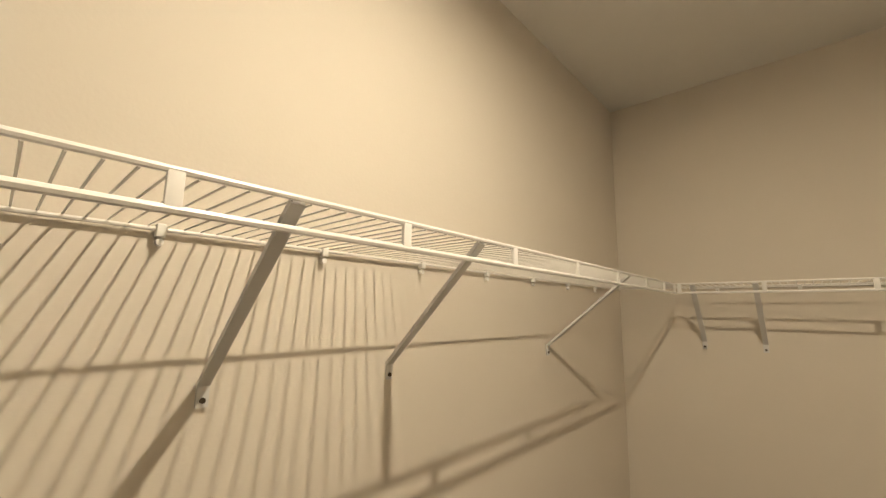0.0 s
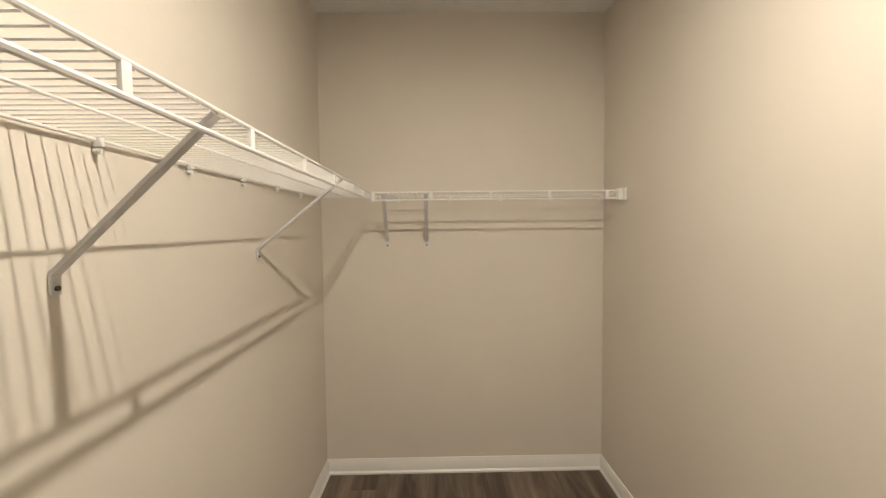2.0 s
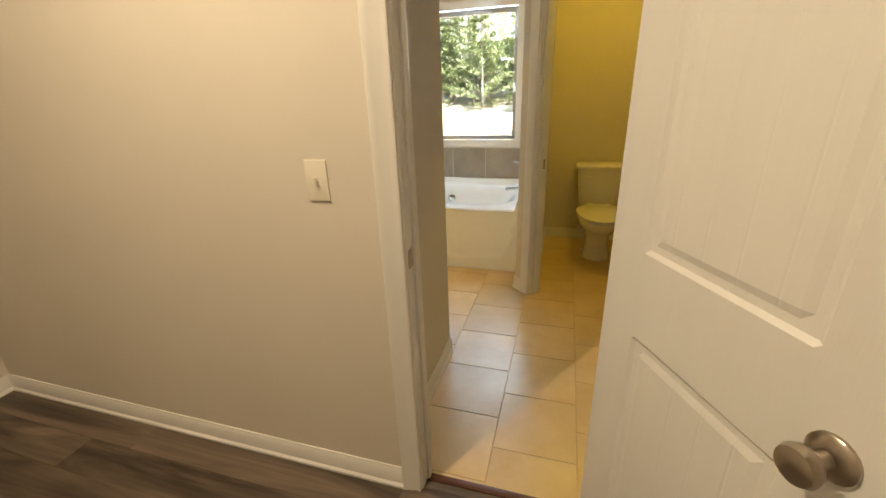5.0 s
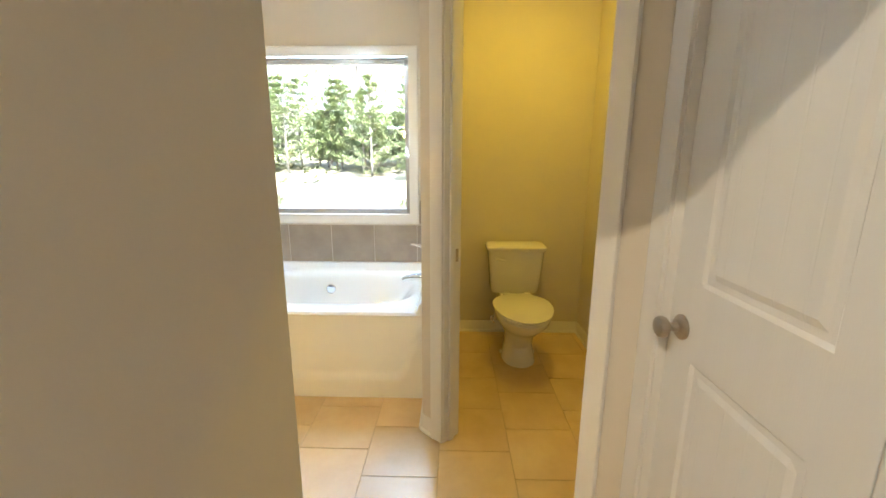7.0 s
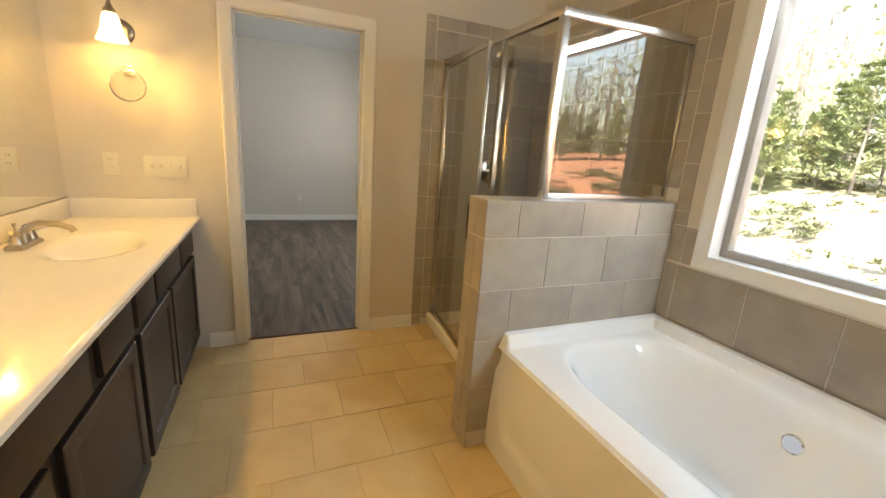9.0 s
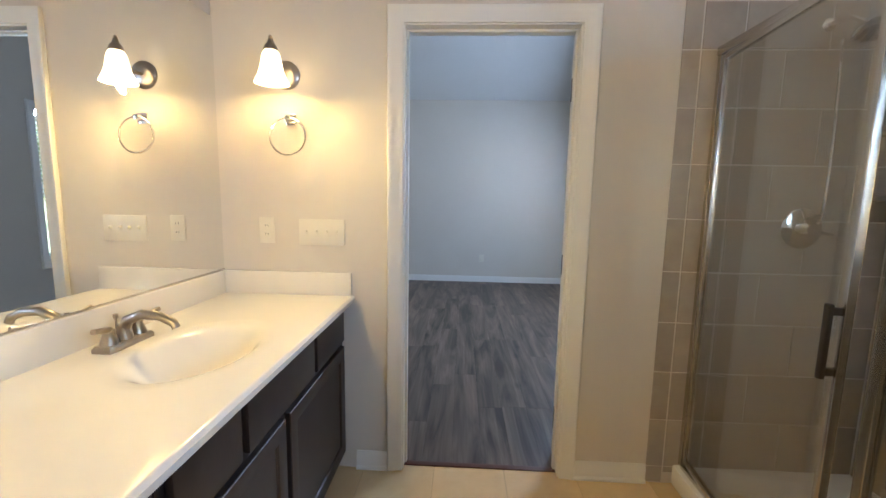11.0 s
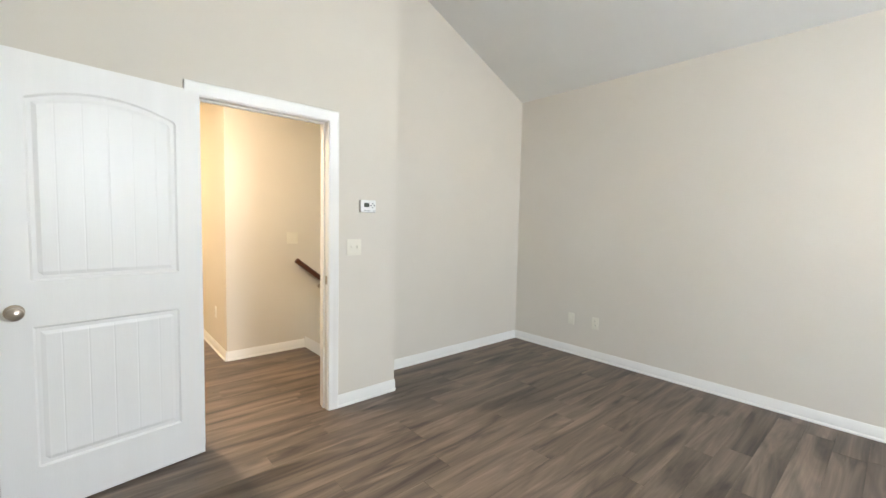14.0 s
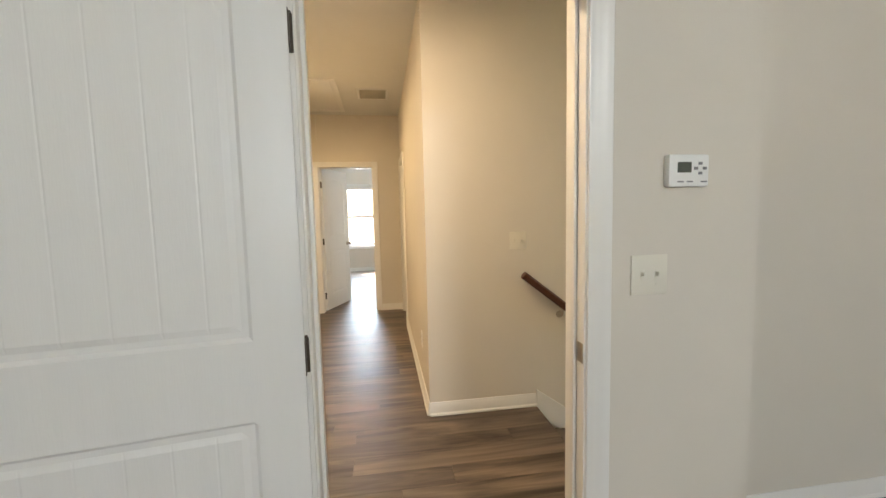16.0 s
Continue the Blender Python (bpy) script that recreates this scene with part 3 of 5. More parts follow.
def door(name, hinge, turn, w, label, knob=True, hinges=True, leaf_on=1):
    """hinge: the pin's place on the floor; the leaf runs from it along turn (degrees). leaf_on: the side of the pin line on which the leaf lies."""
    d = thing(name, label, "door", hinge, turn)
    sl = door_slab(w)
    bmesh.ops.translate(sl, verts=sl.verts, vec=(0.004, leaf_on * 0.022, 0.006))
    part("leaf", sl, DOORM, d, smooth=False)
    if knob:
        for s in (-1, 1):
            bm = bmesh.new()
            lathe(bm, KNOB, Matrix.Translation((w - 0.058, leaf_on * 0.022 + s * 0.0178, 0.935)) @ pose(0, 0, 0, -90 * s, 0, 0))
            part("knob", bm, NICKEL, d, "brushed nickel door knob")
        bm = bmesh.new()
        bx(bm, w + 0.0035, w + 0.0055, leaf_on * 0.022 - 0.0125, leaf_on * 0.022 + 0.0125, 0.905, 0.965)
        rod(bm, (w + 0.004, leaf_on * 0.022, 0.935), (w + 0.012, leaf_on * 0.022, 0.935), 0.008, 10)
        part("latch", bm, NICKEL, d)
    if hinges:
        for z in (0.22, 1.0, 1.80):
            bm = bmesh.new()
            rod(bm, (0, 0, z - 0.045), (0, 0, z + 0.045), 0.007, 10)
            bx(bm, 0.0012, 0.0038, min(0, leaf_on * 0.034), max(0, leaf_on * 0.034), z - 0.044, z + 0.044, 0.0008)
            rod(bm, (0, 0, z + 0.045), (0, 0, z + 0.051), 0.004, 8)
            part("hinge", bm, DARKM, d, "dark bronze butt hinge")
    return d


DL = "white two-panel arched plank-style door, "
door("door_closet", (-0.120, -3.333, 0), 207, 0.585, DL + "standing wide open into the closet", leaf_on=-1)
pin = DIAG @ Vector((0.843, 0.112, 0))
door("door_toilet_room", (pin.x, pin.y, 0), -26, 0.672, DL + "standing open inside the toilet room", leaf_on=1)
door("door_linen", (0.300, -3.622, 0), 0, 0.575, DL + "closed, on the passage", leaf_on=-1, hinges=False)
door("door_bedroom_hall", (-1.786, 1.128, 0), 279, 0.79, DL + "swung open against the bedroom wall", leaf_on=1)
door("door_bedroom_bath", (1.590, 0.138, 0), 4, 0.735, DL + "swung open flat to the bedroom wall", leaf_on=1)
door("door_far_room", (-6.628, 0.487, 0), 158, 0.745, DL + "half open into the bright far room", leaf_on=-1)
for pl, zz in ((M_BED @ Vector((0.016, -0.07, 0)), 0),):
    for z in (0.22, 1.0, 1.80):
        bm = bmesh.new()
        bx(bm, pl.x - 0.0065, pl.x - 0.0025, 0.083, 0.120, z - 0.044, z + 0.044, 0.0008)
        part("jamb_hinge_leaf", bm, DARKM, frame_bedroom_bath)


# ------------------------------------------------ windows
def window_bath():
    w = thing("window_bath", "large fixed white-framed picture window above the tub", "window", kind="structure")
    y0, y1, z0, z1 = -2.711, -1.544, 0.935, 2.088
    bm = bmesh.new()
    m = Matrix.Translation((XE, y0 - 0.0, 0)) @ pose(0, 0, 0, 0, 0, 90)
    casing(bm, m @ Matrix.Translation((0.012, 0, 0)), (y1 - y0) - 0.024, z1 - 0.012, True, z0 + 0.012)
    part("casing", bm, TRIM, w)
    bm = bmesh.new()
    for b in ((y0, y0 + 0.012, z0, z1), (y1 - 0.012, y1, z0, z1), (y0 + 0.012, y1 - 0.012, z0, z0 + 0.012), (y0 + 0.012, y1 - 0.012, z1 - 0.012, z1)):
        bx(bm, XE - 0.001, 3.0, b[0], b[1], b[2], b[3], 0.002)
    part("reveal", bm, TRIM, w)
    bm = bmesh.new()
    f = 0.035
    a0, a1, c0, c1 = y0 + 0.012, y1 - 0.012, z0 + 0.012, z1 - 0.012
    for b in ((a0, a0 + f, c0, c1), (a1 - f, a1, c0, c1), (a0 + f, a1 - f, c0, c0 + f), (a0 + f, a1 - f, c1 - f, c1)):
        bx(bm, 2.965, 3.02, b[0], b[1], b[2], b[3], 0.004)
    part("window_frame", bm, TAUPE, w, "taupe vinyl sash frame")
    bm = bmesh.new()
    bx(bm, 2.99, 2.996, a0 + f - 0.004, a1 - f + 0.004, c0 + f - 0.004, c1 - f + 0.004)
    p = part("pane", bm, PANE, w)
    p.visible_shadow = False


window_bath()


def window_bedroom(name, y0, y1, z0=0.628, z1=2.065):
    w = thing(name, "white double-hung window with casing", "window", kind="structure")
    bm = bmesh.new()
    m = Matrix.Translation((XE, y0, 0)) @ pose(0, 0, 0, 0, 0, 90)
    casing(bm, m @ Matrix.Translation((0.004, 0, 0)), (y1 - y0) - 0.008, z1 - 0.004, True, z0 + 0.004)
    part("casing", bm, TRIM, w)
    bm = bmesh.new()
    for b in ((y0, y0 + 0.012, z0, z1), (y1 - 0.012, y1, z0, z1), (y0 + 0.012, y1 - 0.012, z0, z0 + 0.012), (y0 + 0.012, y1 - 0.012, z1 - 0.012, z1)):
        bx(bm, XE - 0.001, 3.0, b[0], b[1], b[2], b[3], 0.002)
    part("window_sill", bm, TRIM, w)
    zm = (z0 + z1) / 2
    for zb, zt, x in ((z0 + 0.012, zm + 0.02, 2.975), (zm - 0.02, z1 - 0.012, 3.005)):
        bm = bmesh.new()
        a0, a1, f = y0 + 0.012, y1 - 0.012, 0.04
        for b in ((a0, a0 + f, zb, zt), (a1 - f, a1, zb, zt), (a0 + f, a1 - f, zb, zb + f), (a0 + f, a1 - f, zt - f, zt)):
            bx(bm, x, x + 0.028, *b, 0.004)
        sash = part("sash", bm, VINYLW, w)
        bm = bmesh.new()
        bx(bm, x + 0.011, x + 0.017, a0 + f - 0.003, a1 - f + 0.003, zb + f - 0.003, zt - f + 0.003)
        p = part("pane", bm, PANE, sash)
        p.visible_shadow = False
    bm = bmesh.new()
    bx(bm, 2.955, 2.975, (y0 + y1) / 2 - 0.03, (y0 + y1) / 2 + 0.03, zm + 0.022, zm + 0.04, 0.004)
    part("sash_lock", bm, WPLATE, w)
    # blind
    bl = thing("window_blind", "white faux-wood horizontal blind, lowered with open slats", "blind", (2.935, (y0 + y1) / 2, z1 - 0.012), group="bedroom blinds")
    hw = (y1 - y0) / 2 - 0.02
    bm = bmesh.new()
    bx(bm, -0.025, 0.025, -hw, hw, -0.045, 0, 0.004)
    part("headrail", bm, SLAT, bl)
    bm = bmesh.new()
    bx(bm, -0.024, 0.024, -hw, hw, z0 - z1 + 0.030, z0 - z1 + 0.046, 0.004)
    part("bottom_rail", bm, SLAT, bl)
    bm = bmesh.new()
    loft(bm, [[Vector((-0.024, y, -0.0006)), Vector((0, y, 0.0015)), Vector((0.024, y, -0.0006)), Vector((0.024, y, 0.0012)), Vector((0, y, 0.0035)), Vector((-0.024, y, 0.0012))] for y in (-hw, hw)])
    me = mesh_of("slat", bm, SLAT)
    z = -0.075
    while z > z0 - z1 + 0.06:
        s = new("slat", me)
        s.parent = bl
        s.matrix_basis = pose(0, 0, z, 0, 8, 0)
        z -= 0.0425
    for yy in (-hw * 0.66, hw * 0.66):
        bm = bmesh.new()
        for xx in (-0.025, 0.025):
            rod(bm, (xx, yy, -0.04), (xx, yy, z0 - z1 + 0.045), 0.0012, 5)
        part("ladder_cord", bm, SLAT, bl)
    bm = bmesh.new()
    rod(bm, (-0.03, hw - 0.06, -0.04), (-0.032, hw - 0.06, -0.62), 0.004, 6)
    part("tilt_wand", bm, WPLATE, bl)


window_bedroom("window_bedroom_1", 2.915, 3.715)
window_bedroom("window_bedroom_2", 1.865, 2.665)

wfar = thing("window_far_room", "white-framed window in the far bright room", "window", kind="structure")
bm = bmesh.new()
casing(bm, Matrix.Translation((-10.78, 1.50, 0)) @ pose(0, 0, 0, 0, 0, -90), 1.03, 2.05, True, 0.62)
part("casing", bm, TRIM, wfar)
bm = bmesh.new()
for b in ((0.47, 0.53, 0.62, 2.05), (1.44, 1.50, 0.62, 2.05), (0.53, 1.44, 0.62, 0.68), (0.53, 1.44, 1.99, 2.05), (0.53, 1.44, 1.31, 1.36)):
    bx(bm, -10.86, -10.83, *b, 0.004)
part("sash", bm, VINYLW, wfar)


# ------------------------------------------------ closet shelving
def wire_shelf(name, label, length, depth, posts, braces, m, lip=0.040, drop=0.265):
    """A ventilated wire shelf: local x along its front, y from the front to the wall, z=0 its top."""
    s = thing(name, label, "shelf")
    s.matrix_basis = m
    bm = bmesh.new()
    n = int(length / 0.0254)
    for k in range(n + 1):
        x = min(0.006 + k * 0.0254, length - 0.004)
        tube(bm, [(x, depth - 0.004, -0.004), (x, 0.0, -0.004)], 0.0017, 5)
    part("deck_wires", bm, WIRE, s)["kind"] = "stuff"
    for y, z, r in ((0.0, 0.0, 0.0042), (0.0, -lip, 0.0050), (depth * 0.5, -0.0085, 0.0028), (depth - 0.006, -0.0085, 0.0036)):
        bm = bmesh.new()
        rod(bm, (0, y, z), (length, y, z), r, 8)
        part("long_rod", bm, WIRE, s)
    for x in posts:
        bm = bmesh.new()
        bx(bm, x - 0.008, x + 0.008, -0.004, 0.003, -lip, 0.0, 0.002)
        part("lip_tab", bm, WIRE, s)
    for xt, xb in braces:
        bm = bmesh.new()
        a, b = Vector((xt, 0.004, -0.006)), Vector((xb, depth - 0.004, -drop))
        d = (b - a).normalized()
        side = Vector((1, 0, 0))
        up = d.cross(side).normalized()
        pts = []
        for p in (a, b, b + Vector((0, 0.001, -0.035))):
            pts.append([p + side * 0.010 + up * 0.0012, p - side * 0.010 + up * 0.0012, p - side * 0.010 - up * 0.007, p + side * 0.010 - up * 0.007])
        loft(bm, pts)
        br = part("support_brace", bm, GREYM, s, "grey diagonal steel support brace")
        bm = bmesh.new()
        rod(bm, b + Vector((0, -0.004, -0.024)), b + Vector((0, 0.001, -0.024)), 0.005, 8)
        part("screw", bm, DARKM, br)
    k = 0.12
    while k < length:
        bm = bmesh.new()
        bx(bm, k - 0.007, k + 0.007, depth - 0.016, depth, -0.022, 0.0, 0.003)
        rod(bm, (k, depth - 0.012, -0.030), (k, depth, -0.030), 0.006, 8)
        part("wall_clip", bm, WPLATE, s)
        k += 0.30
    return s


# long shelf: front towards +x, along y
M_LONG = Matrix.Translation((-1.453, -0.715, 1.678)) @ Matrix(((0, -1, 0, 0), (-1, 0, 0, 0), (0, 0, 1, 0), (0, 0, 0, 1)))
wire_shelf("wire_shelf", "long white ventilated wire closet shelf on steel braces", 3.45, 0.330, [0.02, 0.20] + [0.443 + 0.308 * k for k in range(10)],
           [(0.62, 0.61), (1.475, 1.42), (1.852, 1.832), (2.65, 2.65)], M_LONG)
M_SHORT = Matrix.Translation((-1.447, -0.716, 1.679))
short = wire_shelf("wire_shelf", "short white ventilated wire closet shelf across the end wall", 1.37, 0.255, [0.01, 0.315, 0.628, 0.94, 1.25],
                   [(0.06, 0.049), (0.285, 0.282)], M_SHORT)
bm = bmesh.new()
bx(bm, 1.325, 1.335, -0.045, 0.02, -0.05, 0.012, 0.002)
bx(bm, 1.300, 1.333, -0.018, 0.012, -0.048, 0.010, 0.004)
part("end_bracket", bm, WPLATE, short, "white plastic end bracket")
# deck of the long shelf carried into the corner
bm = bmesh.new()
for k in range(10):
    tube(bm, [(-1.782, -0.704 + k * 0.0254, 1.674), (-1.455, -0.704 + k * 0.0254, 1.674)], 0.0016, 5)
for x in (-1.781, -1.618, -1.457):
    rod(bm, (x, -0.722, 1.6695), (x, -0.462, 1.6695), 0.003, 6)
corner = part("wire_shelf_corner", bm, WIRE)
tagged(corner, "white wire shelf deck filling the closet corner", "shelf", kind="stuff")


# ------------------------------------------------ switches, outlets
def plate(name, label, m, gangs, toggles=True, mat=PLATE, outlet=False):
    """m: local x along the wall, y out of it, z up."""
    w, h = 0.070 + 0.046 * (gangs - 1), 0.118
    p = thing(name, label, "outlet" if outlet else "light switch")
    p.matrix_basis = m
    bm = bmesh.new()
    bx(bm, -w / 2, w / 2, 0, 0.0055, -h / 2, h / 2, 0.0025)
    part("cover", bm, mat, p)
    for g in range(gangs):
        x = (g - (gangs - 1) / 2) * 0.046
        if outlet:
            for z in (-0.020, 0.020):
                bm = bmesh.new()
                lathe(bm, [(0.0, 0.0), (0.0165, 0.0), (0.0165, 0.0025), (0.0, 0.0025)], Matrix.Translation((x, 0.005, z)) @ pose(0, 0, 0, -90, 0, 0), 20)
                rec = part("receptacle", bm, mat, p)
                bm = bmesh.new()
                # thin dark bars on the face, coloured as the shade in the openings
                for dx in (-0.006, 0.006):
                    bx(bm, x + dx - 0.001, x + dx + 0.001, 0.0074, 0.0082, z - 0.001, z + 0.007)
                part("slots", bm, HOLE_SHADE, rec)
        else:
            bm = bmesh.new()
            bx(bm, x - 0.006, x + 0.006, 0.0045, 0.0075, -0.013, 0.013, 0.001)
            bx(bm, x - 0.0045, x + 0.0045, 0.004, 0.019, -0.002, 0.009, 0.002)
            part("toggle", bm, mat, p)
        for z in ((0.0,) if outlet else (-0.030, 0.030)):
            bm = bmesh.new()
            rod(bm, (x, 0.004, z), (x, 0.0066, z), 0.003, 8)
            part("screw", bm, mat, p)
    return p


def wall_m(x, y, z, turn):
    return pose(x, y, z, 0, 0, turn)


SW = "almond toggle light switch plate on the "
plate("light_switch", SW + "closet wall", wall_m(-0.108, -2.493, 1.165, 90), 1)
plate("light_switch", "four-gang almond switch plate beside the vanity", wall_m(0.469, 0, 1.143, 180), 4)
plate("outlet", "almond duplex outlet above the vanity backsplash", wall_m(0.217, 0, 1.148, 180), 1, outlet=True)
plate("light_switch", "two-gang almond switch plate on the bedroom wall", wall_m(-1.804, 2.106, 1.163, -90), 2)
plate("light_switch", "two-gang " + SW + "stair wall", wall_m(-3.33, 2.233, 1.168, -90), 2)
for x, n in ((-1.44, 0), (-1.17, 1), (1.415, 1)):
    plate("outlet", "almond wall outlet low on the bedroom wall", wall_m(x, 4.488, 0.37, 180), 1, mat=PLATE, outlet=bool(n))
plate("outlet", "white wall outlet low on the hall wall", wall_m(-3.75, 1.61, 0.40, 180), 1, mat=WPLATE, outlet=True)

th = thing("thermostat", "white wall thermostat with a small grey display", "thermostat")
th.matrix_basis = wall_m(-1.804, 2.212, 1.464, -90)
bm = bmesh.new()
bx(bm, -0.062, 0.066, 0, 0.026, -0.046, 0.046, 0.007)
part("body", bm, WPLATE, th)
bm = bmesh.new()
bx(bm, -0.004, 0.040, 0.0255, 0.027, -0.006, 0.024, 0.0005)
part("display", bm, LCD, th, "grey display")
for dx, dz in ((-0.032, 0.020), (-0.032, -0.008), (-0.046, 0.006), (-0.018, 0.006)):
    bm = bmesh.new()
    bx(bm, dx - 0.006, dx + 0.006, 0.0255, 0.0285, dz - 0.004, dz + 0.004, 0.001)
    part("button", bm, BUTTON, th)
for dx in (0.03, 0.0, -0.045):
    bm = bmesh.new()
    bx(bm, dx - 0.010, dx + 0.010, 0.0255, 0.0268, -0.034, -0.030)
    part("print_bar", bm, BUTTON, th)


# ------------------------------------------------ bathtub
def smooth(a, b, x):
    x = min(1.0, max(0.0, (x - a) / (b - a)))
    return x * x * (3 - 2 * x)


TX0, TX1, TY0, TY1, TZ = 1.945, 2.892, -2.875, -1.346, 0.515
tub = thing("bathtub", "white acrylic garden bathtub with a wide deck and oval basin", "bathtub")


def tub_z(x, y):
    cx, cy = (TX0 + TX1) / 2 + 0.045, (TY0 + TY1) / 2
    rx, ry = 0.365, 0.685
    r = (abs((x - cx) / rx) ** 3.4 + abs((y - cy) / ry) ** 3.8) ** (1 / 3.6)
    slope = 0.74 + 0.10 * smooth(-0.2, 0.6, (y - cy))
    z = TZ - 0.40 * (1 - smooth(slope - 0.26, 1.02, r)) - 0.003 * (1 - smooth(1.0, 1.12, r))
    edge = min(TX1 - x, y - TY0, TY1 - y)
    z += 0.060 * (1 - smooth(0.020, 0.060, edge)) * smooth(0.0, 0.03, x - TX0)
    z -= 0.012 * (1 - smooth(0.0, 0.018, x - TX0)) ** 2
    return z


bm = bmesh.new()
xs = [TX0 + 0.0015 * k * k for k in range(5)] + [TX0 + 0.036 + (TX1 - TX0 - 0.036) * k / 66 for k in range(67)]
ys = [TY0 + (TY1 - TY0) * k / 110 for k in range(111)]
grid(bm, xs, ys, lambda x, y: Vector((x, y, tub_z(x, y))))
part("basin", bm, ACRYL, tub)
bm = bmesh.new()


def apron(y, z):
    c = (y - (TY0 + TY1) / 2) / ((TY1 - TY0) / 2)
    low = 0.135 + 0.28 * smooth(0.80, 1.0, abs(c))
    flare = 0.020 * (1 - smooth(low - 0.03, low + 0.035, z))
    return Vector((TX0 + 0.018 * smooth(0.12, 0.50, z) - flare + 0.002, y, z))


zs = [0.001 + (TZ - 0.013) * k / 44 for k in range(45)]
grid(bm, ys, zs, apron)
part("apron", bm, ACRYL, tub)
OY = -2.10
OX = next(2.60 + 0.002 * k for k in range(140) if tub_z(2.60 + 0.002 * k, OY) > 0.385)
bm = bmesh.new()
lathe(bm, [(0, 0), (0.036, 0), (0.036, 0.006), (0.030, 0.011), (0, 0.012)], Matrix.Translation((OX, OY, tub_z(OX, OY))) @ pose(0, 0, 0, 0, -78, 0))
part("overflow_plate", bm, CHROME, tub, "round chrome overflow plate")
bm = bmesh.new()
lathe(bm, [(0, 0), (0.034, 0), (0.034, 0.003), (0.024, 0.004), (0.022, 0.014), (0, 0.016)], Matrix.Translation((2.50, -2.20, tub_z(2.50, -2.20) - 0.001)))
part("drain", bm, CHROME, tub)

fa = thing("tub_faucet", "chrome wall-mounted tub spout with a lever handle above", "faucet", (2.43, -2.883, 0.0))
bm = bmesh.new()
tube(bm, [(0, 0.0, 0.588), (0, 0.05, 0.590), (0, 0.11, 0.588), (0, 0.17, 0.578), (0, 0.188, 0.565)], [0.028, 0.025, 0.021, 0.018, 0.015], 14)
part("spout", bm, CHROME, fa)
for dx in (0.06,):
    bm = bmesh.new()
    lathe(bm, [(0, 0), (0.030, 0), (0.030, 0.006), (0.018, 0.012), (0.015, 0.05), (0.012, 0.062), (0, 0.064)], Matrix.Translation((dx, 0, 0.79)) @ pose(0, 0, 0, -90, 0, 0))
    tube(bm, [(dx, 0.045, 0.79), (dx, 0.075, 0.792), (dx, 0.120, 0.800), (dx, 0.135, 0.806)], [0.015, 0.012, 0.008, 0.011], 10)
    part("handle", bm, CHROME, fa)

# ------------------------------------------------ shower
PX0, PY0, PY1, PZ = 1.820, -1.344, -1.185, 1.162
pony = box_struct("wall_pony", [(PX0 + 0.003, XE, PY0 + 0.003, PY1 - 0.003, -0.05, PZ - 0.003)], GROUT, "tiled half wall between bathtub and shower", "half wall")
base = thing("shower_tray", "white acrylic shower pan with a raised threshold", "shower pan")
bm = bmesh.new()
bx(bm, 2.105, 2.195, PY1, -0.002, 0.0, 0.095, 0.012)
part("threshold", bm, ACRYL, base)
bm = bmesh.new()
grid(bm, [2.185 + 0.715 * k / 20 for k in range(21)], [PY1 + (1.183) * k / 26 for k in range(27)],
     lambda x, y: Vector((x, y, 0.035 + 0.02 * min(1.0, math.hypot(x - 2.55, y + 0.6) / 0.6) + 0.03 * (1 - smooth(0.0, 0.03, min(2.9 - x, y - PY1, -0.002 - y))))))
part("pan", bm, ACRYL, base)

enc = thing("shower_enclosure", "framed glass shower enclosure with a hinged door", "shower enclosure")
SX, ZF = 2.142, 1.935
FR = {"header": (SX - 0.016, SX + 0.016, -1.275, -0.004, ZF - 0.034, ZF), "header_side": (SX + 0.016, XE - 0.002, -1.275, -1.247, ZF - 0.034, ZF),
      "wall_jamb": (SX - 0.013, SX + 0.013, -0.030, -0.006, 0.098, ZF - 0.034), "sill": (SX - 0.016, SX + 0.016, PY1 + 0.002, -0.030, 0.096, 0.118),
      "mid_post": (SX - 0.014, SX + 0.014, -0.805, -0.777, 0.118, ZF - 0.034), "corner_post": (SX - 0.018, SX + 0.018, -1.278, -1.242, PZ + 0.001, ZF - 0.034),
      "side_sill": (SX + 0.018, XE - 0.002, -1.273, -1.249, PZ + 0.001, PZ + 0.026), "side_jamb": (XE - 0.022, XE - 0.002, -1.272, -1.250, PZ + 0.026, ZF - 0.034),
      "pony_jamb": (SX - 0.012, SX + 0.012, PY1 + 0.001, PY1 + 0.02, 0.118, PZ - 0.01)}
for nm, b in FR.items():
    bm = bmesh.new()
    bx(bm, *b, 0.003)
    part(nm, bm, ALU, enc, "satin nickel aluminium rail")
bm = bmesh.new()
bx(bm, SX - 0.003, SX + 0.003, -1.242, -0.805, PZ + 0.002, ZF - 0.034)
bx(bm, SX - 0.003, SX + 0.003, PY1 + 0.020, -0.805, 0.118, PZ + 0.0018)
g = part("fixed_pane", bm, SHGLASS, enc)
bm = bmesh.new()
bx(bm, SX + 0.018, XE - 0.022, -1.264, -1.258, PZ + 0.026, ZF - 0.034)
g2 = part("side_pane", bm, SHGLASS, enc)
sd = part("shower_door", (lambda b: (bx(b, -0.003, 0.003, -0.715, -0.020, 0.150, ZF - 0.062), b)[1])(bmesh.new()), SHGLASS, enc, "glass shower door left slightly ajar")
sd.matrix_basis = pose(SX, -0.032, 0, 0, 0, -5.4)
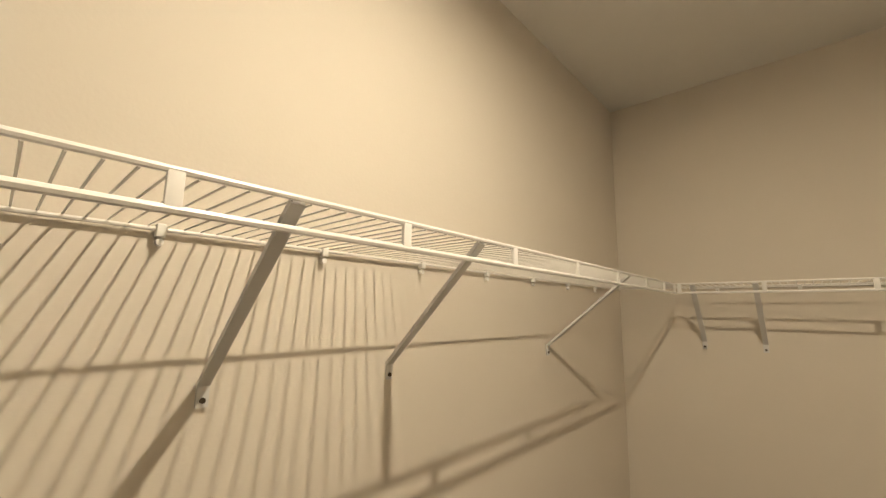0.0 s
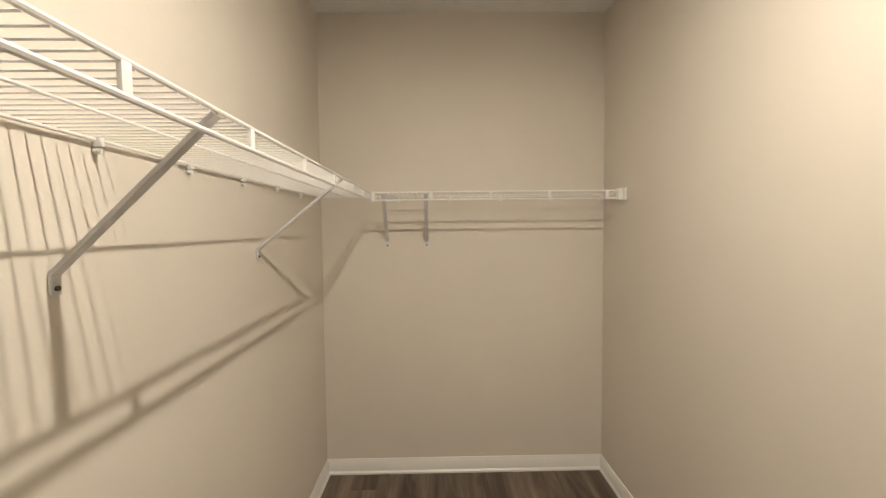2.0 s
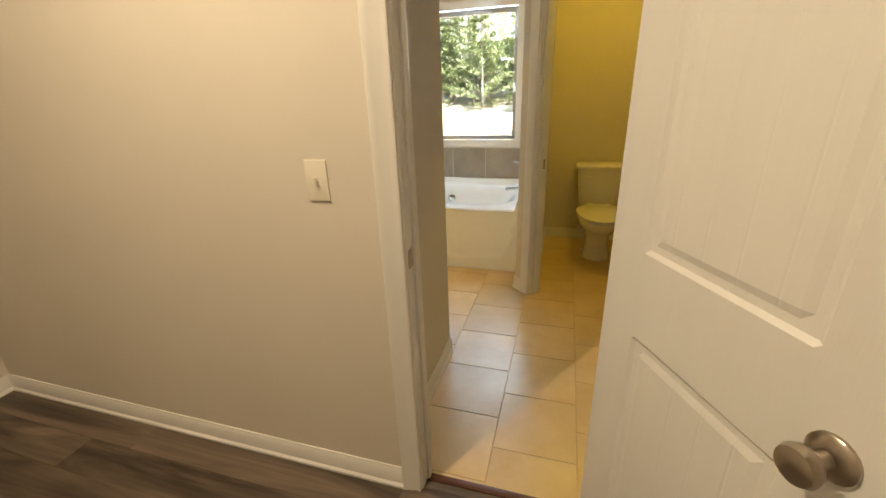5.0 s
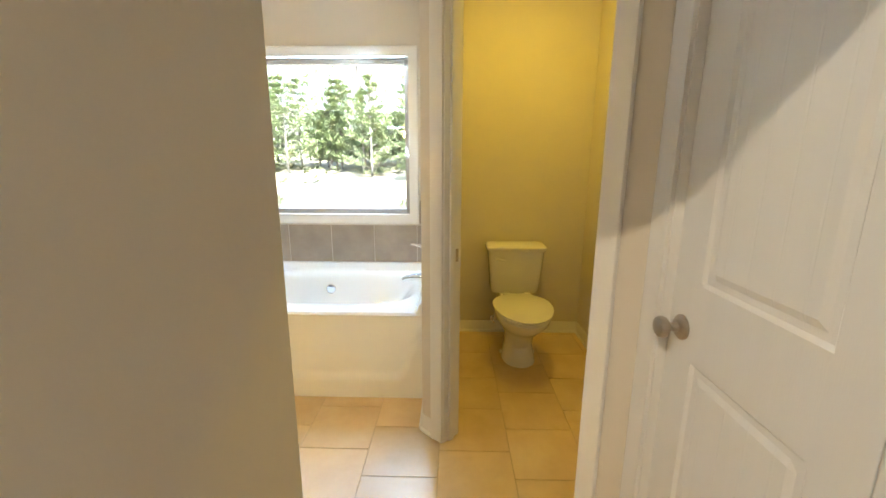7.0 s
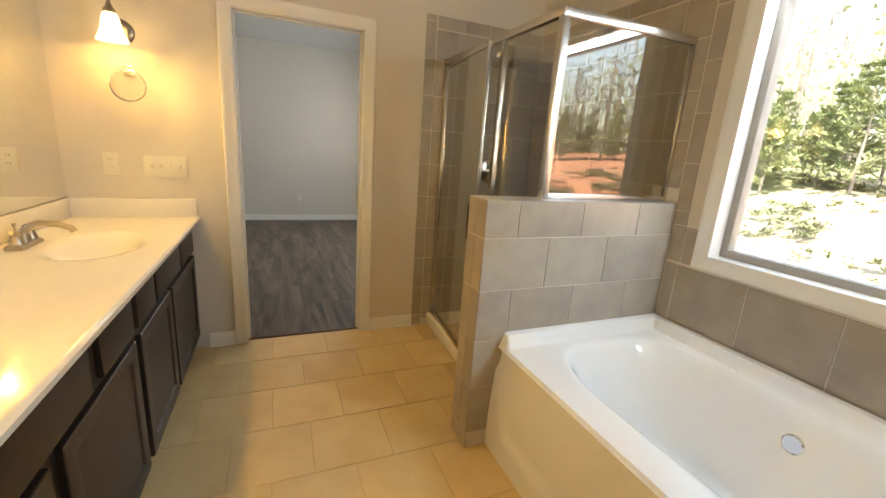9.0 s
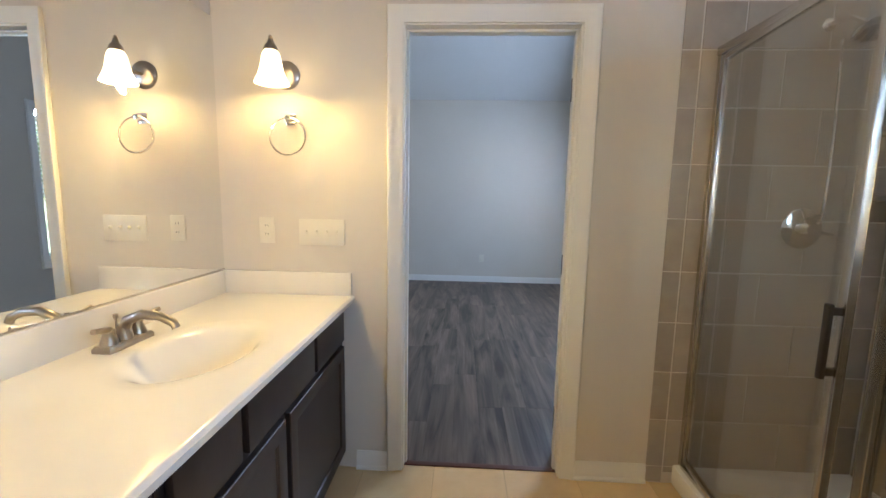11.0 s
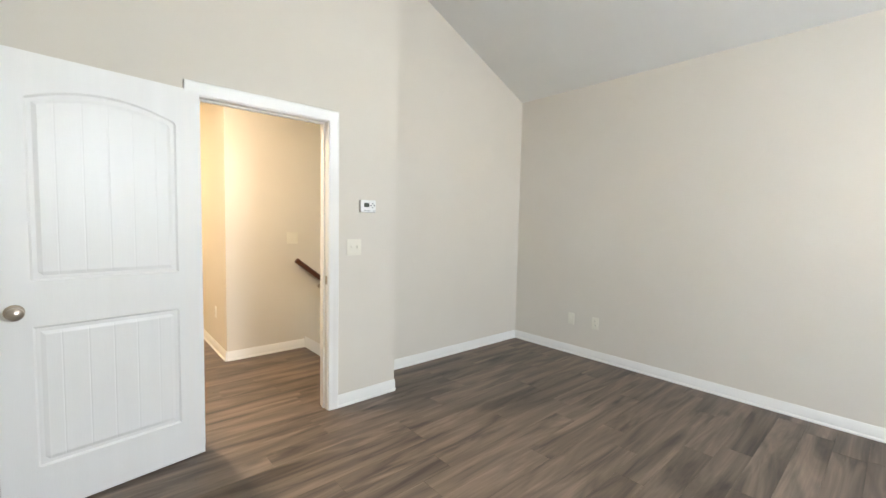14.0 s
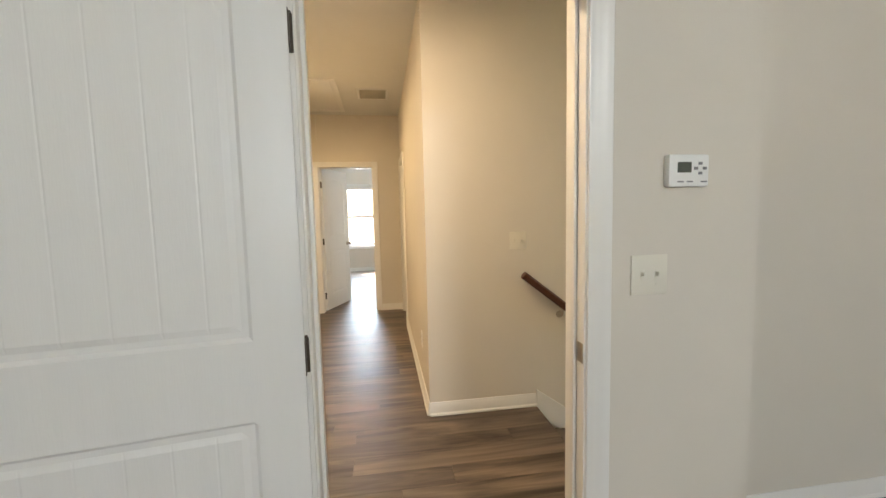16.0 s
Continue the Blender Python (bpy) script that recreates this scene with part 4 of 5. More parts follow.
for nm, b in {"hinge_stile": (-0.011, 0.011, -0.020, 0.0, 0.124, ZF - 0.040), "latch_stile": (-0.011, 0.011, -0.738, -0.715, 0.124, ZF - 0.040),
              "bottom_rail": (-0.010, 0.010, -0.715, -0.020, 0.124, 0.150), "top_rail": (-0.010, 0.010, -0.715, -0.020, ZF - 0.062, ZF - 0.040)}.items():
    bm = bmesh.new()
    bx(bm, *b, 0.003)
    part(nm, bm, ALU, sd)
bm = bmesh.new()
bx(bm, -0.045, -0.030, -0.732, -0.715, 0.86, 1.06, 0.005)
bx(bm, -0.030, -0.008, -0.730, -0.717, 0.87, 0.89, 0.002)
bx(bm, -0.030, -0.008, -0.730, -0.717, 1.03, 1.05, 0.002)
part("pull_handle", bm, DARKM, sd, "dark metal pull handle")

sh = thing("hand_shower", "chrome shower head on a bent arm with a hand hose", "shower head", (2.55, 0, 0))
bm = bmesh.new()
tube(bm, [(0, 0, 2.02), (0, -0.06, 2.02), (0, -0.12, 2.00), (0, -0.165, 1.965)], 0.010, 10)
lathe(bm, [(0, 0), (0.028, 0), (0.026, 0.006), (0.012, 0.010), (0, 0.010)], Matrix.Translation((0, 0, 2.02)) @ pose(0, 0, 0, 90, 0, 0))
part("arm", bm, CHROME, sh)
bm = bmesh.new()
lathe(bm, [(0, 0), (0.014, 0), (0.020, 0.025), (0.055, 0.045), (0.060, 0.056), (0.052, 0.060), (0, 0.060)], Matrix.Translation((0, -0.160, 1.972)) @ pose(0, 0, 0, 145, 0, 0))
part("head", bm, CHROME, sh)
bm = bmesh.new()
tube(bm, [(0.02, -0.05 - 0.02 * math.sin(k / 14 * math.pi), 1.95 - 0.72 * math.sin(k / 14 * math.pi * 0.5)) for k in range(15)], 0.006, 8)
part("hose", bm, CHROME, sh)
vv = thing("shower_valve", "round chrome shower valve with a lever", "faucet", (2.54, 0, 1.205))
bm = bmesh.new()
lathe(bm, [(0, 0), (0.085, 0), (0.085, 0.005), (0.070, 0.012), (0.024, 0.016), (0.020, 0.055), (0, 0.058)], Matrix.Translation((0, -0.008, 0)) @ pose(0, 0, 0, 90, 0, 0), 32)
part("escutcheon", bm, CHROME, vv)
bm = bmesh.new()
tube(bm, [(0, -0.055, 0), (0.03, -0.062, -0.012), (0.085, -0.066, -0.02)], [0.011, 0.009, 0.006], 8)
part("lever", bm, CHROME, vv)
for z in (1.32, 1.58):
    cd = thing("shower_caddy", "small glass and chrome corner shelf on the shower wall", "shelf", (XE - 0.009, -0.13, z), group="shower corner shelves")
    bm = bmesh.new()
    tube(bm, [(0, 0.10, 0.03), (-0.11, 0.10, 0.03), (-0.13, 0.06, 0.03), (-0.13, -0.16, 0.03), (-0.11, -0.20, 0.03), (0, -0.20, 0.03)], 0.004, 8)
    for yy in (0.10, -0.20):
        lathe(bm, [(0, 0), (0.014, 0), (0.012, 0.008), (0, 0.008)], Matrix.Translation((0, yy, 0.03)) @ pose(0, 0, 0, 0, -90, 0), 12)
    part("rail", bm, CHROME, cd)
    bm = bmesh.new()
    bx(bm, -0.125, 0, -0.195, 0.095, 0.0, 0.006, 0.002)
    part("glass_plate", bm, SHGLASS, cd)

# ------------------------------------------------ vanity
VX, VZ, VL = 0.575, 0.826, -2.50
UNITS = [((0.0, -1.150), [(-0.035, -0.375), (-0.40, -0.86), (-0.89, -1.125)], [(-0.035, -0.62), (-0.65, -1.125)]),
         ((-1.150, VL), [(-1.175, -1.46), (-1.535, -1.955), (-2.0, -2.46)], [(-1.175, -1.72), (-1.78, -2.46)])]


def panel_front(bm, y0, y1, z0, z1, x, recess):
    """A cabinet front: a slab, or a frame with a recessed panel."""
    y0, y1 = min(y0, y1), max(y0, y1)
    if not recess:
        bx(bm, x, x + 0.019, y0, y1, z0, z1, 0.005)
        return
    def rect(q, xx):
        return [Vector((xx, y0 + q, z0 + q)), Vector((xx, y1 - q, z0 + q)), Vector((xx, y1 - q, z1 - q)), Vector((xx, y0 + q, z1 - q))]
    loft(bm, [rect(0, x), rect(0, x + 0.016), rect(0.003, x + 0.019), rect(0.052, x + 0.019), rect(0.056, x + 0.016), rect(0.060, x + 0.010)])


for (ya, yb), drawers, doors in UNITS:
    cab = thing("vanity_cabinet", "dark espresso wooden vanity base cabinet with drawers and doors", "cabinet", group="vanity cabinets")
    bm = bmesh.new()
    bx(bm, 0.003, VX - 0.019, yb + 0.002, ya - 0.002, 0.09, 0.69, 0.002)
    bx(bm, VX - 0.045, VX - 0.019, yb + 0.002, ya - 0.002, 0.69, VZ)
    bx(bm, 0.003, VX - 0.085, yb + 0.002, ya - 0.002, 0.0, 0.09)
    part("body", bm, ESPRESSO, cab)
    for y0, y1 in drawers:
        bm = bmesh.new()
        panel_front(bm, y0, y1, 0.650, 0.805, VX - 0.0185, False)
        part("drawer_front", bm, ESPRESSO, cab)
    for y0, y1 in doors:
        bm = bmesh.new()
        panel_front(bm, y0, y1, 0.105, 0.625, VX - 0.0185, True)
        part("cabinet_door", bm, ESPRESSO, cab)

SINKS = (-0.68, -1.815)
ct = thing("countertop", "cream cultured marble vanity top with two integral oval sinks", "countertop")


def top_z(x, y):
    z = 0.857
    for sy in SINKS:
        r = math.hypot((x - 0.335) / 0.165, (y - sy) / 0.235)
        z -= 0.135 * (1 - smooth(0.15, 1.0, r)) ** 0.8 + 0.004 * (1 - smooth(1.0, 1.16, r))
    z -= 0.010 * (1 - smooth(0, 0.012, 0.618 - x)) ** 2
    return z


bm = bmesh.new()
xs = [0.0 + 0.603 * k / 46 for k in range(47)] + [0.607, 0.611, 0.6145, 0.617, 0.618]
ys = [VL + 0.002 + (-VL - 0.004) * k / 190 for k in range(191)]
rws = grid(bm, xs, ys, lambda x, y: Vector((x, y, top_z(x, y))))
low = [bm.verts.new(Vector((0.613, y, VZ))) for y in ys]
for k in range(len(ys) - 1):
    bm.faces.new((rws[k][-1], rws[k + 1][-1], low[k + 1], low[k]))
part("slab", bm, MARBLE, ct)
bm = bmesh.new()
bx(bm, 0.002, 0.022, VL + 0.002, -0.022, 0.850, 0.962, 0.005)
part("backsplash", bm, MARBLE, ct)
bm = bmesh.new()
bx(bm, 0.002, 0.605, -0.022, -0.002, 0.850, 0.962, 0.005)
part("side_splash", bm, MARBLE, ct)
for sy in SINKS:
    bm = bmesh.new()
    lathe(bm, [(0, 0), (0.030, 0), (0.030, 0.003), (0.020, 0.004), (0.019, 0.014), (0.015, 0.018), (0, 0.019)], Matrix.Translation((0.330, sy, 0.719)))
    part("drain_stopper", bm, DARKM, ct, "dark nickel drain stopper")
    f = thing("vanity_faucet", "brushed nickel two-handle centerset bathroom faucet", "faucet", (0.105, sy, 0.857), group="vanity faucets")
    bm = bmesh.new()
    loft(bm, [[Vector((sx * (a if abs(c) < 2 else a), c * b_, z)) for sx, c in ((1, -1), (1, 1), (-1, 1), (-1, -1))] for a, b_, z in ((0.028, 0.080, 0), (0.028, 0.080, 0.012), (0.022, 0.074, 0.020))])
    for s in (-1, 1):
        lathe(bm, [(0.024, 0.018), (0.022, 0.030), (0.015, 0.050), (0.017, 0.060), (0, 0.066)], Matrix.Translation((0, s * 0.051, 0)), 16)
    lathe(bm, [(0.024, 0.018), (0.020, 0.045), (0.018, 0.060), (0, 0.064)], Matrix.Identity(4), 16)
    part("body", bm, NICKEL, f)
    bm = bmesh.new()
    tube(bm, [(0, 0, 0.045), (0.015, 0, 0.075), (0.06, 0, 0.094), (0.115, 0, 0.090), (0.155, 0, 0.072), (0.163, 0, 0.056)], [0.017, 0.016, 0.0145, 0.0135, 0.0125, 0.0125], 12)
    part("spout", bm, NICKEL, f)
    for s in (-1, 1):
        bm = bmesh.new()
        tube(bm, [(0, s * 0.051, 0.060), (0.01, s * 0.075, 0.068), (0.02, s * 0.118, 0.078)], [0.011, 0.009, 0.0075], 10)
        part("lever", bm, NICKEL, f)
    bm = bmesh.new()
    tube(bm, [(-0.022, 0, 0.04), (-0.022, 0, 0.082)], 0.003, 6)
    lathe(bm, [(0, 0.080), (0.007, 0.080), (0.007, 0.092), (0, 0.094)], Matrix.Translation((-0.022, 0, 0)), 10)
    part("lift_rod", bm, NICKEL, f)

mir = thing("mirror", "large frameless wall mirror above the vanity", "mirror")
bm = bmesh.new()
bx(bm, 0.0015, 0.0075, VL + 0.02, -0.004, 0.967, 2.06)
part("glass", bm, MIRROR, mir)
bm = bmesh.new()
bx(bm, 0.0012, 0.010, VL + 0.02, -0.004, 0.9625, 0.967)
part("bottom_channel", bm, ALU, mir)

sc = thing("wall_sconce", "brushed nickel wall sconce with a lit frosted bell shade", "wall lamp", (0.327, 0, 1.80))
bm = bmesh.new()
lathe(bm, [(0, 0), (0.060, 0), (0.060, 0.006), (0.052, 0.014), (0.030, 0.019), (0, 0.020)], pose(0, 0, 0.02, 90, 0, 0), 28)
part("backplate", bm, NICKEL, sc)
bm = bmesh.new()
tube(bm, [(0, -0.016, 0.02), (0, -0.06, 0.018), (0, -0.10, 0.03), (0, -0.128, 0.065), (0, -0.14, 0.095)], 0.007, 8)
lathe(bm, [(0.010, 0.120), (0.013, 0.105), (0.024, 0.092), (0.028, 0.075), (0.020, 0.070)], Matrix.Translation((0, -0.14, 0)), 18)
lathe(bm, [(0.006, 0.118), (0.009, 0.126), (0.004, 0.134), (0, 0.136)], Matrix.Translation((0, -0.14, 0)), 12)
part("arm", bm, NICKEL, sc)
bm = bmesh.new()
prof = [(0.026, 0.074), (0.034, 0.060), (0.040, 0.030), (0.046, 0.0), (0.058, -0.030), (0.066, -0.046), (0.066, -0.050)]
rings = [[Vector((r * math.cos(k * math.pi / 14), -0.14 + r * math.sin(k * math.pi / 14), h)) for k in range(28)] for r, h in prof]
loft(bm, rings, cap=False)
part("shade", bm, SHADE, sc, "glowing frosted glass bell shade")

copy_thing(sc, pose(0.327, -2.50, 1.80, 0, 0, 180))

tr = thing("towel_ring", "chrome towel ring on a square mount", "towel ring", (0.345, 0, 1.635))
bm = bmesh.new()
bx(bm, -0.024, 0.024, -0.010, 0, -0.024, 0.024, 0.003)
bx(bm, -0.012, 0.012, -0.048, -0.010, -0.012, 0.012, 0.003)
part("mount", bm, CHROME, tr)
bm = bmesh.new()
tube(bm, [(0.078 * math.sin(k * math.pi / 20), -0.042 - 0.006 * (1 - math.cos(k * math.pi / 20)), -0.078 + 0.078 * math.cos(k * math.pi / 20)) for k in range(40)], 0.0042, 8, closed=True)
part("ring", bm, CHROME, tr)


# ------------------------------------------------ toilet
def oval(cx, cy, a_front, a_back, b, z, n=28):
    pts = []
    for k in range(n):
        t = k * 2 * math.pi / n
        c, s = math.cos(t), math.sin(t)
        pts.append(Vector((cx - (a_front if c > 0 else a_back) * c, cy + b * s, z)))
    return pts


wc = thing("toilet", "white two-piece toilet with a closed lid", "toilet", (2.405, -3.495, 0))
bm = bmesh.new()
loft(bm, [oval(0.05, 0, 0.16, 0.22, 0.115, 0.0), oval(0.05, 0, 0.155, 0.22, 0.110, 0.03), oval(0.06, 0, 0.125, 0.21, 0.092, 0.12), oval(0.04, 0, 0.14, 0.22, 0.100, 0.20),
          oval(0.0, 0, 0.23, 0.24, 0.135, 0.28), oval(-0.03, 0, 0.295, 0.24, 0.172, 0.345), oval(-0.035, 0, 0.312, 0.24, 0.182, 0.385), oval(-0.035, 0, 0.307, 0.24, 0.178, 0.395)])
part("bowl", bm, CERAM, wc)
bm = bmesh.new()
bx(bm, 0.12, 0.44, -0.115, 0.115, 0.28, 0.395, 0.03)
part("deck", bm, CERAM, wc)
for nm, z, gr in (("seat", 0.397, 0.0), ("lid", 0.414, 0.004)):
    bm = bmesh.new()
    loft(bm, [oval(-0.03, 0, 0.322 + gr, 0.215, 0.186 + gr, z), oval(-0.03, 0, 0.330 + gr, 0.22, 0.192 + gr, z + 0.004), oval(-0.03, 0, 0.330 + gr, 0.22, 0.192 + gr, z + 0.011), oval(-0.03, 0, 0.318 + gr, 0.21, 0.182 + gr, z + 0.0155)])
    part(nm, bm, CERAM, wc)
for s in (-1, 1):
    bm = bmesh.new()
    bx(bm, 0.180, 0.215, s * 0.075 - 0.022, s * 0.075 + 0.022, 0.397, 0.428, 0.006)
    part("seat_hinge", bm, CERAM, wc)
bm = bmesh.new()


def rrect(x0, x1, hw, z, r=0.045, bulge=0.0):
    pts = []
    for cx, cy, a0 in ((x1 - r, hw - r, 0), (x0 + r, hw - r, 90), (x0 + r, -hw + r, 180), (x1 - r, -hw + r, 270)):
        for k in range(6):
            a = radians(a0 + k * 18)
            pts.append(Vector((cx + r * math.cos(a), cy + r * math.sin(a), z)))
    return pts


loft(bm, [rrect(0.285, 0.455, 0.170, 0.395), rrect(0.275, 0.46, 0.178, 0.42), rrect(0.262, 0.462, 0.203, 0.715)])
part("tank", bm, CERAM, wc)
bm = bmesh.new()
loft(bm, [rrect(0.252, 0.468, 0.212, 0.716), rrect(0.247, 0.470, 0.218, 0.724), rrect(0.247, 0.470, 0.218, 0.742), rrect(0.258, 0.466, 0.208, 0.752)])
part("tank_lid", bm, CERAM, wc)
bm = bmesh.new()
lathe(bm, [(0, 0), (0.013, 0), (0.012, 0.010), (0, 0.012)], Matrix.Translation((0.264, 0.150, 0.66)) @ pose(0, 0, 0, 0, -90, 0), 12)
tube(bm, [(0.252, 0.150, 0.66), (0.245, 0.12, 0.656), (0.246, 0.085, 0.650)], [0.007, 0.007, 0.009], 8)
part("flush_lever", bm, CERAM, wc)
bm = bmesh.new()
for s in (-1, 1):
    lathe(bm, [(0.014, 0), (0.014, 0.012), (0.008, 0.020), (0, 0.022)], Matrix.Translation((0.10, s * 0.112, 0.012)), 10)
part("bolt_cap", bm, CERAM, wc)
sv = thing("stop_valve", "chrome water stop valve with a grey supply hose", "valve", (2.885, -3.36, 0.12))
bm = bmesh.new()
lathe(bm, [(0, 0), (0.026, 0), (0.024, 0.006), (0.009, 0.008), (0.009, 0.05), (0.013, 0.052), (0.013, 0.075), (0, 0.078)], pose(0, 0, 0, 0, -90, 0), 14)
tube(bm, [(-0.06, 0, 0), (-0.06, -0.01, 0.08), (-0.05, -0.03, 0.18), (-0.06, -0.03, 0.28)], 0.006, 8)
part("body", bm, CHROME, sv)


# ------------------------------------------------ ceiling lamps, hall
def flush_light(where, r, label):
    f = thing("ceiling_light", label, "ceiling lamp", where)
    bm = bmesh.new()
    lathe(bm, [(0, 0), (r + 0.01, 0), (r + 0.01, -0.018), (r, -0.022), (0, -0.022)], Matrix.Identity(4), 32)
    part("base_ring", bm, NICKEL, f)
    bm = bmesh.new()
    lathe(bm, [(r, -0.022), (r * 0.97, -0.05), (r * 0.8, -0.08), (r * 0.5, -0.098), (0, -0.104)], Matrix.Identity(4), 32)
    part("dome", bm, DOME, f, "glowing frosted dome")


for where in ((-0.87, -2.30, TOP), (2.05, -3.5, TOP), (-4.70, 0.42, TOP), (-2.45, 1.05, TOP)):
    flush_light(where, 0.13, "frosted dome ceiling light, switched on")

ha = thing("attic_hatch", "white attic pull-down hatch with moulded trim", "hatch", (-5.65, 0.55, TOP))
bm = bmesh.new()
for b in ((-0.62, 0.62, -0.36, -0.30, -0.018, 0), (-0.62, 0.62, 0.30, 0.36, -0.018, 0), (-0.62, -0.56, -0.30, 0.30, -0.018, 0), (0.56, 0.62, -0.30, 0.30, -0.018, 0)):
    bx(bm, *b, 0.004)
part("trim", bm, TRIM, ha)
bm = bmesh.new()
bx(bm, -0.555, 0.555, -0.296, 0.296, -0.010, 0, 0.002)
part("panel", bm, TRIM, ha)
bm = bmesh.new()
rod(bm, (-0.45, 0, -0.01), (-0.45, 0, -0.42), 0.002, 5)
part("pull_cord", bm, WPLATE, ha)
ve = thing("ceiling_vent", "white louvred return air vent in the hall ceiling", "vent", (-5.5, 1.28, TOP))
bm = bmesh.new()
for b in ((-0.19, 0.19, -0.17, -0.145, -0.010, 0), (-0.19, 0.19, 0.145, 0.17, -0.010, 0), (-0.19, -0.165, -0.145, 0.145, -0.010, 0), (0.165, 0.19, -0.145, 0.145, -0.010, 0)):
    bx(bm, *b, 0.002)
part("frame", bm, WPLATE, ve)
# near-black sheet: the duct's shade behind the louvres, put in as colour
bm = bmesh.new()
bx(bm, -0.165, 0.165, -0.145, 0.145, -0.002, -0.0005)
part("backing", bm, HOLE_SHADE, ve)
for k in range(12):
    bm = bmesh.new()
    bx(bm, -0.008, 0.008, -0.145, 0.145, -0.001, 0.001, m=pose(-0.15 + k * 0.0273, 0, -0.008, 0, 50, 0))
    part("slat", bm, PLATE, ve)

hr = thing("handrail", "dark stained wooden stair handrail on metal brackets", "handrail", (-3.33, 2.25, 0.94))
bm = bmesh.new()
d = Vector((0, math.cos(radians(38)), -math.sin(radians(38))))
u = Vector((0, d.z * -1, d.y))
for c, (w_, h_) in ((0.0, (0.028, 0.026)),):
    ring = []
    for k in range(14):
        a = k * 2 * math.pi / 14
        ring.append((0.062 + w_ * math.cos(a) * (1.0 if math.sin(a) > 0 else 0.8), h_ * math.sin(a)))
    loft(bm, [[Vector((x, 0, 0)) + d * s + u * v for x, v in ring] for s in (0.0, 3.2)])
part("rail", bm, RAILW, hr)
for s in (0.36, 1.6):
    bm = bmesh.new()
    p = d * s
    tube(bm, [(0.0, p.y, p.z - 0.075), (0.045, p.y, p.z - 0.072), (0.062, p.y, p.z - 0.026)], 0.006, 8)
    lathe(bm, [(0, 0), (0.026, 0), (0.022, 0.008), (0, 0.010)], Matrix.Translation((0, p.y, p.z - 0.075)) @ pose(0, 0, 0, 0, 90, 0), 14)
    part("bracket", bm, NICKEL, hr)
stairs = thing("staircase", "carpetless brown stairs going down beside the wall", "stairs")
for k in range(13):
    bm = bmesh.new()
    bx(bm, -3.33, -2.30, 2.335 + k * 0.255, 2.335 + (k + 1) * 0.255 + 0.025, -0.18 * (k + 1) - 0.03, -0.18 * (k + 1), 0.006)
    part("tread", bm, PLANK, stairs)
    bm = bmesh.new()
    bx(bm, -3.33, -2.30, 2.345 + k * 0.255, 2.360 + k * 0.255, -0.18 * (k + 1), -0.18 * k - 0.03)
    part("riser", bm, TRIM, stairs)
bm = bmesh.new()
for x0, x1 in ((-3.33, -3.314), (-2.316, -2.30)):
    pts = [(2.36, 0.12), (2.36, -0.06), (5.5, -2.28), (5.5, -2.10)]
    loft(bm, [[Vector((x, y, z)) for y, z in pts] for x in (x0, x1)])
part("skirt_board", bm, TRIM, stairs)


# ------------------------------------------------ outdoors
def land(x, y):
    """The height of the ground: level round the house, then a bank."""
    d = max(0.0, x - 6.0)
    z = -2.9 + 3.9 * smooth(0, 20, d) + 0.06 * max(0.0, d - 18)
    z += 0.35 * noise.noise(Vector((x * 0.16, y * 0.16, 0.3))) * smooth(2, 10, d)
    return z


bm = bmesh.new()
gx = [-3000, -800, -200, -60, -20, 0, 3] + [4.5 + 1.2 * k for k in range(36)] + [52, 70, 110, 250, 800, 3000]
gy = [-3000, -800, -250, -100, -60] + [-45 + 1.8 * k for k in range(51)] + [60, 100, 250, 800, 3000]
grid(bm, gx, gy, lambda x, y: Vector((x, y, land(min(x, 60), y))))
tagged(part("ground", bm, GROUND), "pale dry grass and red clay bank in sunlight", "ground", kind="structure")

rng = random.Random(5)


def needle_clump(bm, p, r, n, rnd, flat=0.6):
    for _ in range(n):
        a, b = rnd.uniform(0, 2 * math.pi), rnd.uniform(-0.5, 0.9)
        d = Vector((math.cos(a), math.sin(a), b)).normalized()
        q = p + Vector((rnd.gauss(0, r * 0.4), rnd.gauss(0, r * 0.4), rnd.gauss(0, r * 0.3 * flat)))
        s = d.cross(Vector((0, 0, 1))).normalized() * rnd.uniform(0.02, 0.05)
        e = q + d * rnd.uniform(0.18, 0.36)
        bm.faces.new([bm.verts.new(v) for v in (q - s, q + s, e)])


def pine(height, seed):
    rnd = random.Random(seed)
    t = thing("pine_tree", "young green pine tree on the bank", "tree", group="young pines")
    bm = bmesh.new()
    tube(bm, [(0.05 * math.sin(k), 0.05 * math.cos(k * 1.7), -0.3 + height * k / 6) for k in range(7)], [0.07 * (1 - k / 7.5) for k in range(7)], 7)
    part("trunk", bm, BARK, t)
    bm, lb = bmesh.new(), bmesh.new()
    z = 0.4
    while z < height:
        reach = (1 - (z / height) ** 1.3) * height * 0.30 + 0.15
        for _ in range(5):
            a = rnd.uniform(0, 2 * math.pi)
            e = Vector((math.cos(a) * reach, math.sin(a) * reach, z + reach * rnd.uniform(0.1, 0.45)))
            rod(lb, (0, 0, z), e, 0.012, 4, 0.004)
            for f in (0.45, 0.7, 0.9, 1.0):
                needle_clump(bm, Vector((0, 0, z)).lerp(e, f), 0.16, 11, rnd)
        z += height * 0.075
    part("limbs", lb, BARK, t)
    part("crown", bm, LEAF, t, smooth=False)
    return t


